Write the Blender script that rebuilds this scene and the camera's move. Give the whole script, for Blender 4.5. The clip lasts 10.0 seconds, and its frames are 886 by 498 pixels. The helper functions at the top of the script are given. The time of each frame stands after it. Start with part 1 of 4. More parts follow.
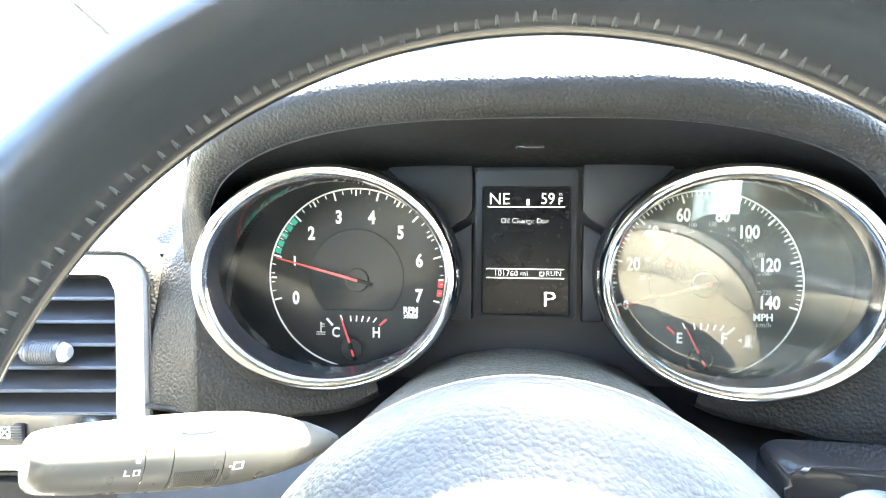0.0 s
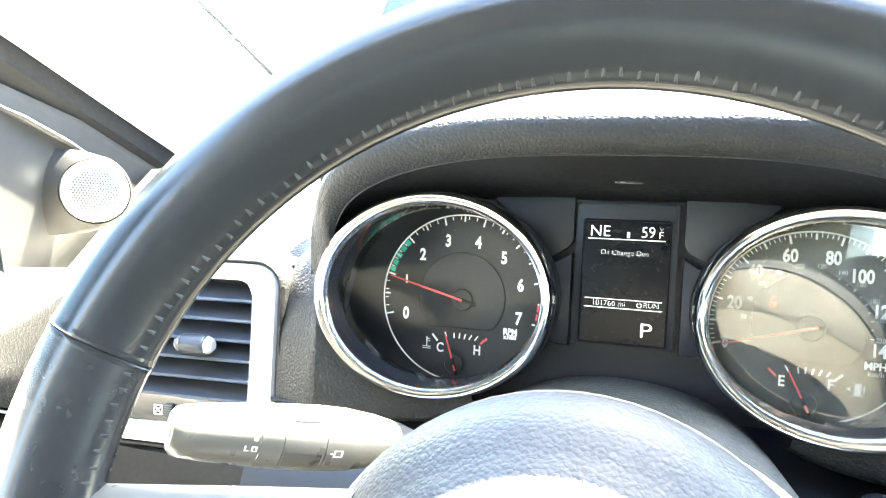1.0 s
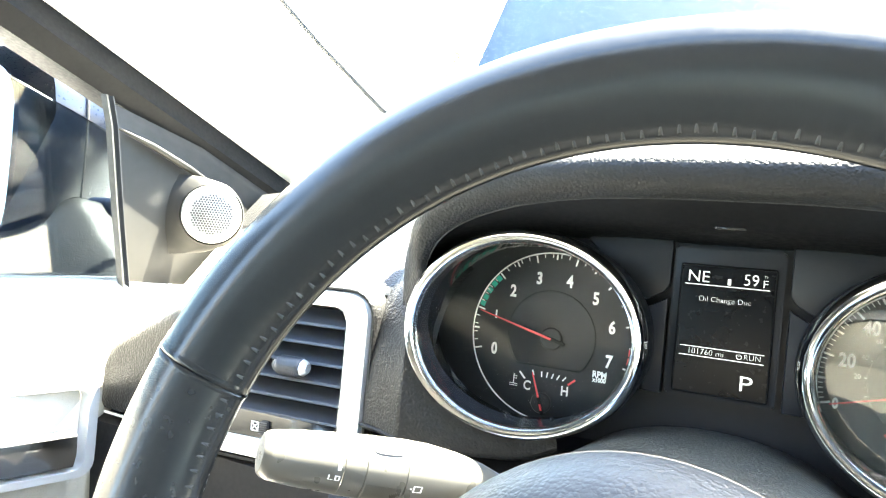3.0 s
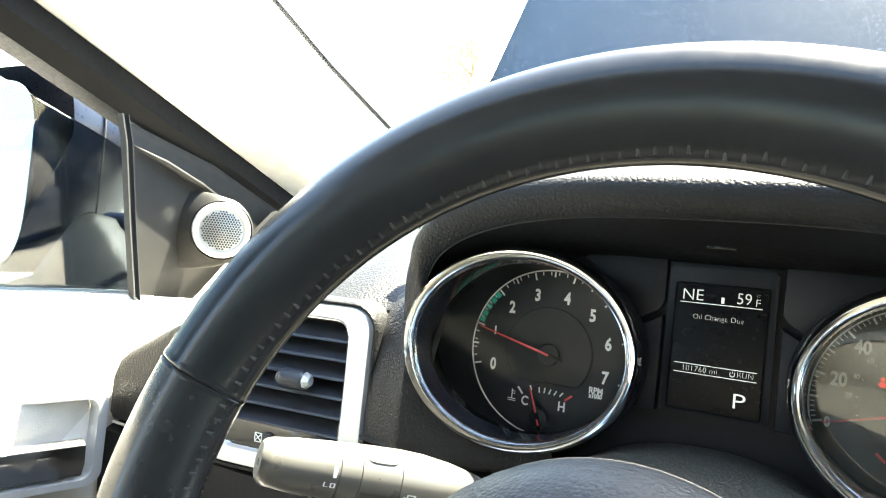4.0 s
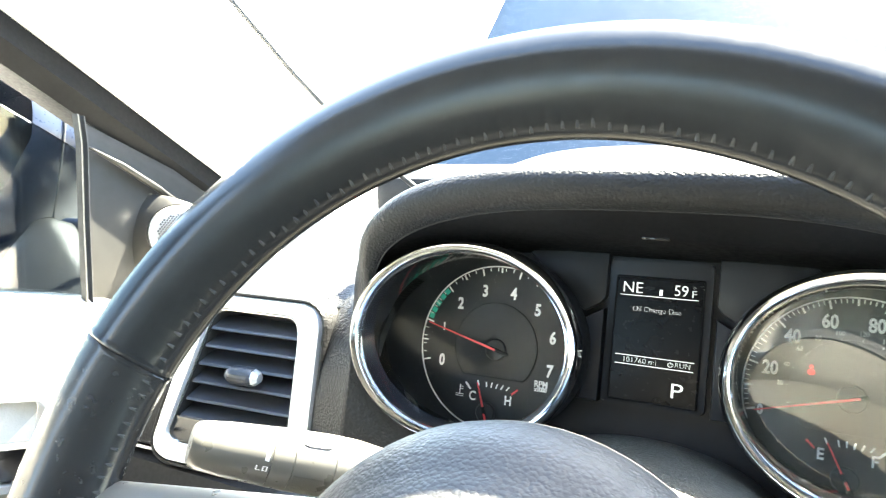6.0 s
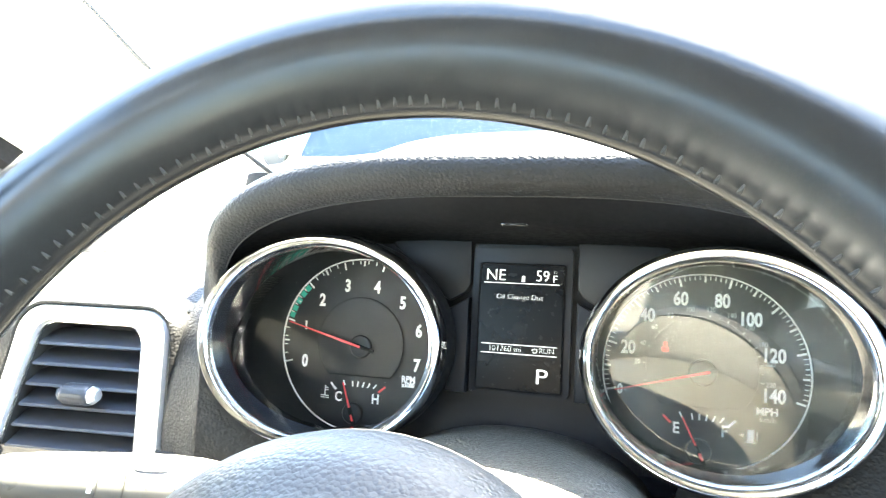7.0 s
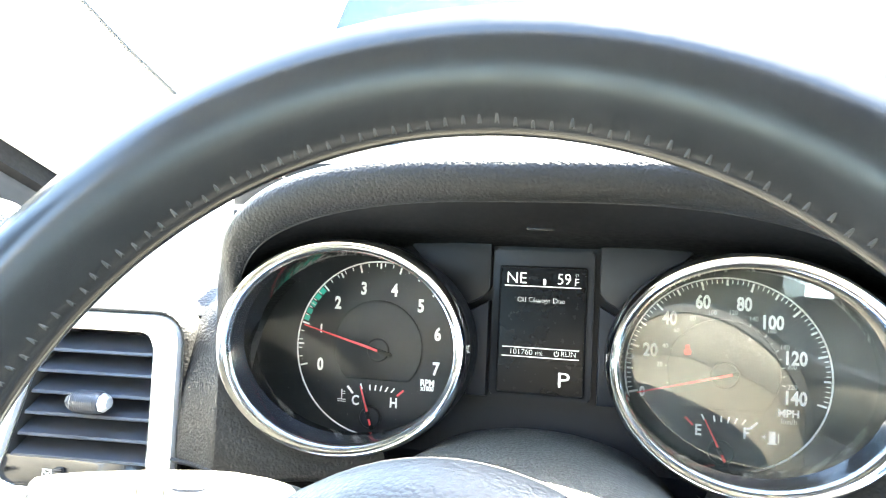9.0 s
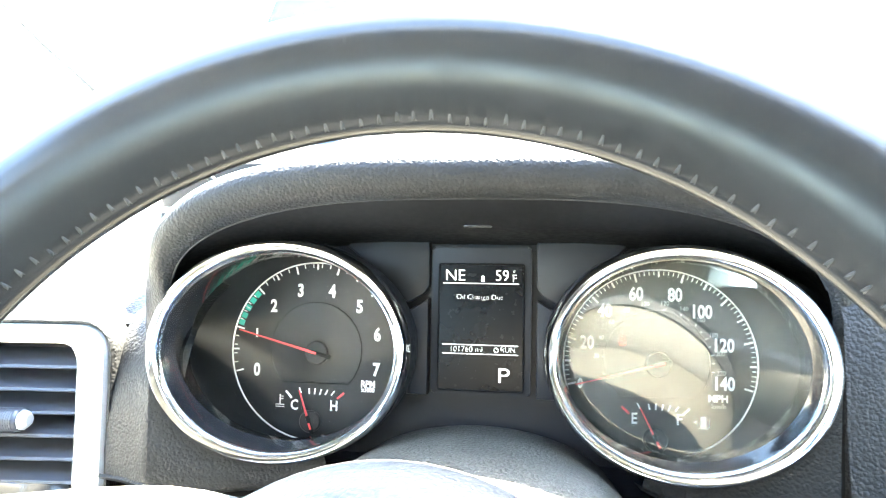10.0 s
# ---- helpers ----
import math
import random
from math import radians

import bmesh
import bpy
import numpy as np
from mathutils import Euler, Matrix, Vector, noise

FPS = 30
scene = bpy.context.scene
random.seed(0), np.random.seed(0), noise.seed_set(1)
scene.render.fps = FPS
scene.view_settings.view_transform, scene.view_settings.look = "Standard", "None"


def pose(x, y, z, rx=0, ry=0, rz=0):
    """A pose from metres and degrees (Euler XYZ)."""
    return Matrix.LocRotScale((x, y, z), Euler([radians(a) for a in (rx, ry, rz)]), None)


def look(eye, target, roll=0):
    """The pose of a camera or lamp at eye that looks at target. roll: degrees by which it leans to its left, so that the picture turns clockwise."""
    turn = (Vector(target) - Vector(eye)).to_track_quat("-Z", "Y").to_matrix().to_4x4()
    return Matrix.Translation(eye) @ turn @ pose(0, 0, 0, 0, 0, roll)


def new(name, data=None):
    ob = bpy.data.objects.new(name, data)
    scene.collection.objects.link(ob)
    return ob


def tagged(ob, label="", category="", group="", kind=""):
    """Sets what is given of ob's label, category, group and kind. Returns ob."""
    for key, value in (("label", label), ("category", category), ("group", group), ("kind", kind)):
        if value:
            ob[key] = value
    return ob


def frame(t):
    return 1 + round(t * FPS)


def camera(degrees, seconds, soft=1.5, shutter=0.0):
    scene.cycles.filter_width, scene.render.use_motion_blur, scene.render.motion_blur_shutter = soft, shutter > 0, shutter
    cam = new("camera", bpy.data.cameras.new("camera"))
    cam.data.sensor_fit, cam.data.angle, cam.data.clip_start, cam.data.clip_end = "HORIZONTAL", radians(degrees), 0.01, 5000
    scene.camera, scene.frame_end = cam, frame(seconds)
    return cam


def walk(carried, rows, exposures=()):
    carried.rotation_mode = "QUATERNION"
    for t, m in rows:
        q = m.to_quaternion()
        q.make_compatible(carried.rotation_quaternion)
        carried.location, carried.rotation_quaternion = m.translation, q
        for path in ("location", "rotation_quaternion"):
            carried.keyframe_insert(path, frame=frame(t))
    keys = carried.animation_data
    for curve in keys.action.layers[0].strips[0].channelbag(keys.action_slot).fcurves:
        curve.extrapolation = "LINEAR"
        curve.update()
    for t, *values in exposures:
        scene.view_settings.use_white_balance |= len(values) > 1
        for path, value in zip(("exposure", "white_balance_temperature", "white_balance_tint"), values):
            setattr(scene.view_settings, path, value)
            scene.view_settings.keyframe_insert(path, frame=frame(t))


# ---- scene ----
# Car axes: x right, y into the dashboard, z up along the gauge faces; it leans back from the upright.
CAR = pose(0, 0, 1.22, -16, 0, 0)
cam = camera(67.78, 10.0, soft=1.1, shutter=0.4)
PATH = [
    (0, (-0.001, -0.385, 0.039), (-0.248, 1.597, -0.068), 0.2),
    (0.5, (0.003, -0.39, 0.039), (-0.338, 1.58, -0.025), 0.8),
    (1, (0.02, -0.407, 0.041), (-0.612, 1.491, -0.005), 2.9),
    (1.5, (0.021, -0.408, 0.041), (-0.628, 1.484, 0.018), 3.3),
    (2, (0.016, -0.404, 0.037), (-0.651, 1.481, 0.018), 3.4),
    (2.5, (0.016, -0.402, 0.041), (-0.731, 1.454, 0.039), 3.9),
    (3, (0.025, -0.408, 0.049), (-0.886, 1.372, 0.053), 5.2),
    (4.5, (0.041, -0.414, 0.048), (-0.908, 1.345, 0.119), 5.9),
    (5, (0.046, -0.411, 0.045), (-0.89, 1.354, 0.116), 5.8),
    (5.2, (0.045, -0.411, 0.044), (-0.884, 1.359, 0.119), 5.8),
    (6.3, (0.062, -0.407, 0.033), (-0.785, 1.399, 0.17), 5.4),
    (6.5, (0.063, -0.403, 0.045), (-0.701, 1.443, 0.128), 4.0),
    (7, (0.065, -0.385, 0.036), (-0.509, 1.527, 0.165), 2.9),
    (7.5, (0.063, -0.384, 0.035), (-0.455, 1.544, 0.162), 2.5),
    (8, (0.063, -0.383, 0.035), (-0.431, 1.551, 0.161), 2.4),
    (8.5, (0.055, -0.383, 0.038), (-0.478, 1.542, 0.15), 2.6),
    (9, (0.038, -0.389, 0.045), (-0.461, 1.546, 0.135), 2.6),
    (9.5, (0.03, -0.386, 0.041), (-0.312, 1.582, 0.145), 1.4),
    (10, (0.038, -0.387, 0.045), (-0.279, 1.586, 0.137), 1.0),
]
walk(cam, [(t, CAR @ look(eye, target, roll)) for t, eye, target, roll in PATH], exposures=[(0.0, 6.68, 7300, 2), (1.0, 6.36, 7200, 2), (2.5, 6.33, 7100, 2), (3.2, 5.40, 7200, 1), (4.5, 4.40, 7400, 1), (5.2, 5.22, 7300, 1), (6.5, 5.55, 7200, 2), (7.0, 6.10, 7200, 2), (7.5, 6.72, 7200, 2), (8.5, 6.72, 7100, 2), (9.0, 6.18, 7100, 2), (9.5, 6.60, 7100, 2), (10.0, 6.74, 7100, 2)])

# ---- light ----
TO_SUN = (CAR.to_3x3() @ Vector((0.15, 0.315, 0.937))).normalized()
world = bpy.data.worlds.new("sky")
scene.world = world
world.use_nodes = True
sky = world.node_tree.nodes.new("ShaderNodeTexSky")
sky.sky_type, sky.sun_disc = "NISHITA", False
sky.sun_elevation = math.asin(TO_SUN.z)
sky.sun_rotation = math.atan2(TO_SUN.x, TO_SUN.y)
world.node_tree.links.new(sky.outputs[0], world.node_tree.nodes["Background"].inputs[0])
world.node_tree.nodes["Background"].inputs[1].default_value = 0.08
sun = new("sun", bpy.data.lights.new("sun", "SUN"))
sun.data.energy, sun.data.angle, sun.data.color = 5.0, radians(0.6), (1.0, 0.955, 0.89)
sun.matrix_world = Matrix.Translation((0, 0, 6)) @ TO_SUN.to_track_quat("Z", "Y").to_matrix().to_4x4()


# ---- materials ----
def material(name, base, rough, metal=0.0, var=0.12, scale=40.0, bump=0.0, bump_scale=400.0, kind="noise", depth=0.0006, coat=0.0, spec=0.5, sheen=0.0):
    """A Principled material with two scales of colour and roughness change and a fine relief."""
    m = bpy.data.materials.new(name)
    m.use_nodes = True
    nt = m.node_tree
    n, li = nt.nodes, nt.links
    p = n["Principled BSDF"]
    co = n.new("ShaderNodeTexCoord")
    big = n.new("ShaderNodeTexNoise")
    big.inputs["Scale"].default_value, big.inputs["Detail"].default_value = scale, 5.0
    li.new(co.outputs["Object"], big.inputs["Vector"])
    ramp = n.new("ShaderNodeMapRange")
    ramp.inputs["From Min"].default_value, ramp.inputs["From Max"].default_value = 0.3, 0.7
    ramp.inputs["To Min"].default_value, ramp.inputs["To Max"].default_value = 1.0 - var, 1.0 + var
    li.new(big.outputs[0], ramp.inputs["Value"])
    mul = n.new("ShaderNodeVectorMath")
    mul.operation = "SCALE"
    mul.inputs[0].default_value = base
    li.new(ramp.outputs[0], mul.inputs["Scale"])
    li.new(mul.outputs[0], p.inputs["Base Color"])
    rr = n.new("ShaderNodeMapRange")
    rr.inputs["From Min"].default_value, rr.inputs["From Max"].default_value = 0.3, 0.7
    rr.inputs["To Min"].default_value, rr.inputs["To Max"].default_value = rough * 0.88, min(1.0, rough * 1.12)
    fine = n.new("ShaderNodeTexNoise")
    fine.inputs["Scale"].default_value = scale * 7
    li.new(co.outputs["Object"], fine.inputs["Vector"])
    li.new(fine.outputs[0], rr.inputs["Value"])
    li.new(rr.outputs[0], p.inputs["Roughness"])
    p.inputs["Metallic"].default_value = metal
    p.inputs["Coat Weight"].default_value = coat
    p.inputs["Specular IOR Level"].default_value = spec
    p.inputs["Sheen Weight"].default_value, p.inputs["Sheen Roughness"].default_value = sheen, 0.45
    if bump:
        if kind == "leather":
            tex = n.new("ShaderNodeTexVoronoi")
            tex.feature = "F1"
            warp = n.new("ShaderNodeVectorMath")
            warp.operation = "MULTIPLY_ADD"
            wn = n.new("ShaderNodeTexNoise")
            wn.inputs["Scale"].default_value = bump_scale * 0.6
            li.new(co.outputs["Object"], wn.inputs["Vector"])
            li.new(wn.outputs["Color"], warp.inputs[0])
            warp.inputs[1].default_value = (1.2 / bump_scale,) * 3
            li.new(co.outputs["Object"], warp.inputs[2])
            li.new(warp.outputs[0], tex.inputs["Vector"])
        else:
            tex = n.new("ShaderNodeTexNoise")
            tex.inputs["Detail"].default_value = 3.0
            li.new(co.outputs["Object"], tex.inputs["Vector"])
        tex.inputs["Scale"].default_value = bump_scale
        b = n.new("ShaderNodeBump")
        b.inputs["Strength"].default_value, b.inputs["Distance"].default_value = bump, depth
        b.invert = kind == "leather"
        li.new(tex.outputs[0], b.inputs["Height"])
        li.new(b.outputs[0], p.inputs["Normal"])
    return m


def glow(name, colour, strength):
    m = bpy.data.materials.new(name)
    m.use_nodes = True
    p = m.node_tree.nodes["Principled BSDF"]
    p.inputs["Base Color"].default_value = (*[c * 0.5 for c in colour], 1)
    p.inputs["Emission Color"].default_value = (*colour, 1)
    p.inputs["Emission Strength"].default_value = strength
    return m


def lens_material(name, dust, ior):
    """A thin clear cover: see-through, glossy by Fresnel, with a film of dust specks that also paints in reflected
    haze.
    """
    m = bpy.data.materials.new(name)
    m.use_nodes = True
    n, li = m.node_tree.nodes, m.node_tree.links
    out = n["Material Output"]
    n.remove(n["Principled BSDF"])
    clear, gloss, film = n.new("ShaderNodeBsdfTransparent"), n.new("ShaderNodeBsdfGlossy"), n.new("ShaderNodeBsdfDiffuse")
    gloss.inputs["Roughness"].default_value = 0.012
    # Warm film colour: dust specks plus the golden haze of reflections.
    film.inputs["Color"].default_value = (0.75, 0.68, 0.5, 1)
    fr = n.new("ShaderNodeFresnel")
    fr.inputs["IOR"].default_value = ior
    co, tex, soft = n.new("ShaderNodeTexCoord"), n.new("ShaderNodeTexNoise"), n.new("ShaderNodeTexNoise")
    tex.inputs["Scale"].default_value, tex.inputs["Detail"].default_value = 3200, 0
    soft.inputs["Scale"].default_value = 18
    ra, mu = n.new("ShaderNodeMapRange"), n.new("ShaderNodeMath")
    ra.inputs["From Min"].default_value, ra.inputs["From Max"].default_value = 0.47, 0.68
    ra.inputs["To Min"].default_value, ra.inputs["To Max"].default_value = dust * 0.04, dust * 3.0
    mu.operation = "MULTIPLY"
    li.new(co.outputs["Object"], tex.inputs["Vector"])
    li.new(co.outputs["Object"], soft.inputs["Vector"])
    li.new(tex.outputs[0], ra.inputs["Value"])
    li.new(ra.outputs[0], mu.inputs[0])
    patch = n.new("ShaderNodeMapRange")
    patch.inputs["From Min"].default_value, patch.inputs["From Max"].default_value = 0.36, 0.60
    patch.inputs["To Min"].default_value, patch.inputs["To Max"].default_value = 0.12, 1.0
    li.new(soft.outputs[0], patch.inputs["Value"])
    li.new(patch.outputs[0], mu.inputs[1])
    mix1, mix2 = n.new("ShaderNodeMixShader"), n.new("ShaderNodeMixShader")
    li.new(mu.outputs[0], mix1.inputs[0])
    li.new(clear.outputs[0], mix1.inputs[1])
    li.new(film.outputs[0], mix1.inputs[2])
    li.new(fr.outputs[0], mix2.inputs[0])
    li.new(mix1.outputs[0], mix2.inputs[1])
    li.new(gloss.outputs[0], mix2.inputs[2])
    li.new(mix2.outputs[0], out.inputs["Surface"])
    return m


def tinted(name, colour):
    """Thin tinted glass: see-through, glossy by Fresnel."""
    m = bpy.data.materials.new(name)
    m.use_nodes = True
    n, li = m.node_tree.nodes, m.node_tree.links
    n.remove(n["Principled BSDF"])
    clear, gloss, fr, mix = n.new("ShaderNodeBsdfTransparent"), n.new("ShaderNodeBsdfGlossy"), n.new("ShaderNodeFresnel"), n.new("ShaderNodeMixShader")
    clear.inputs["Color"].default_value = (*colour, 1)
    gloss.inputs["Roughness"].default_value = 0.02
    li.new(fr.outputs[0], mix.inputs[0])
    li.new(clear.outputs[0], mix.inputs[1])
    li.new(gloss.outputs[0], mix.inputs[2])
    li.new(mix.outputs[0], n["Material Output"].inputs["Surface"])
    return m


# Tint of the unseen rear panes, set dark to dim reflections.
REARGLASS = tinted("rear_glass", (0.14, 0.14, 0.14))
TINT = tinted("tinted_glass", (0.50, 0.54, 0.56))
GRAIN = material("grained_dash", (0.0120, 0.0120, 0.0122), 0.44, bump=0.6, bump_scale=560, kind="leather", depth=0.0007, spec=0.20)
SKIN = material("smooth_leather", (0.0095, 0.0100, 0.0108), 0.23, bump=0.05, bump_scale=700, depth=0.0002, scale=24, spec=0.5, var=0.10)
SKIN_LOW = material("polished_leather", (0.012, 0.012, 0.0125), 0.25, bump=0.08, bump_scale=900, depth=0.0003)
PAD = material("airbag_skin", (0.0185, 0.0185, 0.0187), 0.48, bump=0.42, bump_scale=700, kind="leather", depth=0.0006, spec=0.35)
DOORBLACK = material("olive_black_trim", (0.008, 0.0078, 0.0068), 0.50, spec=0.25, bump=0.15, bump_scale=1100, depth=0.0002, scale=14)
PLASTIC = material("black_plastic", (0.0045, 0.0045, 0.0050), 0.60, spec=0.12, bump=0.1, bump_scale=1500, depth=0.0002)
SATIN = material("satin_black", (0.011, 0.012, 0.0145), 0.42, spec=0.30)
DIAL = material("dial_black", (0.007, 0.007, 0.008), 0.5, spec=0.3)
SMOKE = material("dial_disc", (0.012, 0.013, 0.0145), 0.45, spec=0.25)
GLOSS = material("gloss_black", (0.010, 0.010, 0.011), 0.12)
CHROME = material("chrome", (0.80, 0.80, 0.80), 0.09, metal=1.0, var=0.03)
SILVER = material("silver_paint", (0.62, 0.62, 0.62), 0.35, metal=0.6, var=0.04)
WHITE = material("white_print", (0.80, 0.80, 0.78), 0.6, var=0.05)
GREYPRINT = material("grey_print", (0.38, 0.38, 0.38), 0.6, var=0.05)
GREEN = material("green_print", (0.02, 0.42, 0.30), 0.6)
RED = material("red_print", (0.75, 0.05, 0.06), 0.5)
LCD_ON = glow("lit_pixels", (0.9, 0.93, 0.95), 0.04)
LCD_BACK = material("display_black", (0.004, 0.004, 0.0045), 0.25, spec=0.15)
LAMP_RED = glow("warning_red", (1.0, 0.03, 0.02), 0.030)
THREAD = material("thread_grey", (0.036, 0.036, 0.035), 0.85, bump=0.5, bump_scale=2500, depth=0.0003, spec=0.2)
BEIGE = material("beige_trim", (0.74, 0.70, 0.62), 0.6, bump=0.4, bump_scale=900, depth=0.0003)
DOORTRIM = material("door_trim", (0.55, 0.52, 0.46), 0.5, bump=0.4, bump_scale=620, kind="leather", depth=0.0006)


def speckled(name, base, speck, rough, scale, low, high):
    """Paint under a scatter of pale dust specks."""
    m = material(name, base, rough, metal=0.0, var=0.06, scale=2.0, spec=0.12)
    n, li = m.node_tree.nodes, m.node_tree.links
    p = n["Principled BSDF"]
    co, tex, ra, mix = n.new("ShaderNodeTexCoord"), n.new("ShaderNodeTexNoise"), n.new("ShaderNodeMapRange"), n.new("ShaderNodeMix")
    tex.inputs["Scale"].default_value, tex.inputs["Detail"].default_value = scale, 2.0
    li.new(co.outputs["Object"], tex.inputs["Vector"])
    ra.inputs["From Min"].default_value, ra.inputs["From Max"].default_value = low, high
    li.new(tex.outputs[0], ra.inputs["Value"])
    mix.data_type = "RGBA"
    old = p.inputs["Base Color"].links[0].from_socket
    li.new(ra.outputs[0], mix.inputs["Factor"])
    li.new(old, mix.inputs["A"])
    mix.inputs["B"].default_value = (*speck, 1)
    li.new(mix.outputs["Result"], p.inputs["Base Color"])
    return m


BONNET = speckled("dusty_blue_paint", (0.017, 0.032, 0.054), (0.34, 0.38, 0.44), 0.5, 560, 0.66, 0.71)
PAINT = material("dark_blue_paint", (0.012, 0.018, 0.034), 0.30, bump=0.05, bump_scale=60, spec=0.3)
# Paler, warmer base colour carries the golden sunlit look of the shroud.
SHROUD = material("sun_toned_shroud", (0.045, 0.041, 0.032), 0.42, bump=1.0, bump_scale=520, kind="leather", depth=0.0012, spec=0.5)
STALK = material("stalk_plastic", (0.075, 0.073, 0.065), 0.30, spec=0.7, bump=0.04, bump_scale=1200, depth=0.0002, scale=20)
GREYGREEN = material("notch_plastic", (0.05, 0.05, 0.042), 0.5)
SILVERBLUE = material("pale_blue_edge", (0.20, 0.31, 0.45), 0.35)
SLAT = material("slat_plastic", (0.032, 0.036, 0.045), 0.34, spec=0.6, scale=12)
GRILLE = material("grille_metal", (0.50, 0.50, 0.48), 0.35, metal=0.7)
KNEE = material("matt_black_panel", (0.006, 0.006, 0.007), 0.6, spec=0.2)
RUBBER = material("rubber", (0.02, 0.02, 0.02), 0.7)
CONCRETE = material("pale_concrete", (0.48, 0.46, 0.43), 0.9, scale=3.0, bump=0.4, bump_scale=60, depth=0.004)
MIRROR = material("mirror_glass", (0.9, 0.9, 0.9), 0.02, metal=1.0, var=0.0)
CLEAR = lens_material("clear_lens", 0.003, 1.20)
# Speck film raised beyond the dust, for the reflected veil over the dial.
DUSTY_HAZED = lens_material("dusty_hazed_lens", 0.038, 1.80)


# ---- builders ----
def thing(name, label, category, at=(0, 0, 0), group="", kind="", base=None):
    ob = new(name)
    ob.empty_display_size = 0.02
    ob.matrix_world = (CAR if base is None else base) @ Matrix.Translation(at)
    return tagged(ob, label, category, group, kind)


def world_of(ob):
    m = ob.matrix_basis.copy()
    while ob.parent:
        ob = ob.parent
        m = ob.matrix_basis @ m
    return m


def part(name, bm, mat, parent=None, label="", base=None, smooth=True, kind=""):
    """Links a bmesh, given in car coordinates (or those of base), as one mesh under parent."""
    me = bpy.data.meshes.new(name)
    m = CAR if base is None else base
    if parent is not None:
        bm.transform(world_of(parent).inverted() @ m)
    bmesh.ops.recalc_face_normals(bm, faces=bm.faces)
    bm.to_mesh(me)
    bm.free()
    if smooth:
        me.polygons.foreach_set("use_smooth", [True] * len(me.polygons))
        me.set_sharp_from_angle(angle=radians(40))
    me.materials.append(mat)
    ob = new(name, me)
    if parent is not None:
        ob.parent = parent
    else:
        ob.matrix_world = m
    return tagged(ob, label, kind=kind)


def loft(rows, close_u=False, close_v=False, caps=False):
    """A skin over rows of points."""
    bm = bmesh.new()
    vs = [[bm.verts.new(p) for p in row] for row in rows]
    nu, nv = len(vs), len(vs[0])
    for i in range(nu if close_u else nu - 1):
        for j in range(nv if close_v else nv - 1):
            a, b, c, d = vs[i][j], vs[i][(j + 1) % nv], vs[(i + 1) % nu][(j + 1) % nv], vs[(i + 1) % nu][j]
            try:
                bm.faces.new((a, b, c, d))
            except ValueError:
                pass
    if caps:
        bm.faces.new(vs[0])
        bm.faces.new(vs[-1][::-1])
    return bm


def box(lo, hi, bevel=0.0, seg=2, m=None):
    bm = bmesh.new()
    bmesh.ops.create_cube(bm, size=1.0)
    lo, hi = Vector(lo), Vector(hi)
    bmesh.ops.scale(bm, vec=hi - lo, verts=bm.verts)
    bmesh.ops.translate(bm, vec=(lo + hi) / 2, verts=bm.verts)
    if bevel:
        bmesh.ops.bevel(bm, geom=bm.edges[:], offset=bevel, segments=seg, affect="EDGES", profile=0.5)
    if m is not None:
        bm.transform(m)
    return bm


def plate(outline, y0, y1, bevel=0.0, holes=None):
    """A slab in x-z between two depths; outline runs round once."""
    bm = bmesh.new()
    a = [bm.verts.new((x, y0, z)) for x, z in outline]
    b = [bm.verts.new((x, y1, z)) for x, z in outline]
    n = len(a)
    bm.faces.new(a)
    bm.faces.new(b[::-1])
    for i in range(n):
        bm.faces.new((a[i], b[i], b[(i + 1) % n], a[(i + 1) % n]))
    if bevel:
        es = [e for e in bm.edges if all(abs(v.co.y - y0) < 1e-6 for v in e.verts)]
        bmesh.ops.bevel(bm, geom=es, offset=bevel, segments=2, affect="EDGES", profile=0.5)
    return bm


def merge(*bms):
    out = bmesh.new()
    for b in bms:
        me = bpy.data.meshes.new("tmp")
        b.to_mesh(me)
        b.free()
        out.from_mesh(me)
        bpy.data.meshes.remove(me)
    return out


def ellipse(cx, cz, a, b, n=96):
    return [(cx + a * math.cos(2 * math.pi * k / n), cz + b * math.sin(2 * math.pi * k / n)) for k in range(n)]


def round_rect(x0, z0, x1, z1, r, seg=6):
    pts = []
    for cx, cz, a0 in ((x1 - r, z1 - r, 0), (x0 + r, z1 - r, 90), (x0 + r, z0 + r, 180), (x1 - r, z0 + r, 270)):
        for k in range(seg + 1):
            a = radians(a0 + 90 * k / seg)
            pts.append((cx + r * math.cos(a), cz + r * math.sin(a)))
    return pts


def tube(points, radius, n=10, closed=False, caps=True):
    """A round bar along points; radius may be a list."""
    pts = [Vector(p) for p in points]
    rows = []
    for i, p in enumerate(pts):
        t = (pts[(i + 1) % len(pts)] - pts[i - 1]) if closed else (pts[min(i + 1, len(pts) - 1)] - pts[max(i - 1, 0)])
        t.normalize()
        u = t.cross(Vector((0.02, 0.03, 1))).normalized()
        w = t.cross(u)
        r = radius[i] if isinstance(radius, (list, tuple)) else radius
        rows.append([p + r * (math.cos(2 * math.pi * k / n) * u + math.sin(2 * math.pi * k / n) * w) for k in range(n)])
    return loft(rows, close_u=closed, close_v=True, caps=caps and not closed)


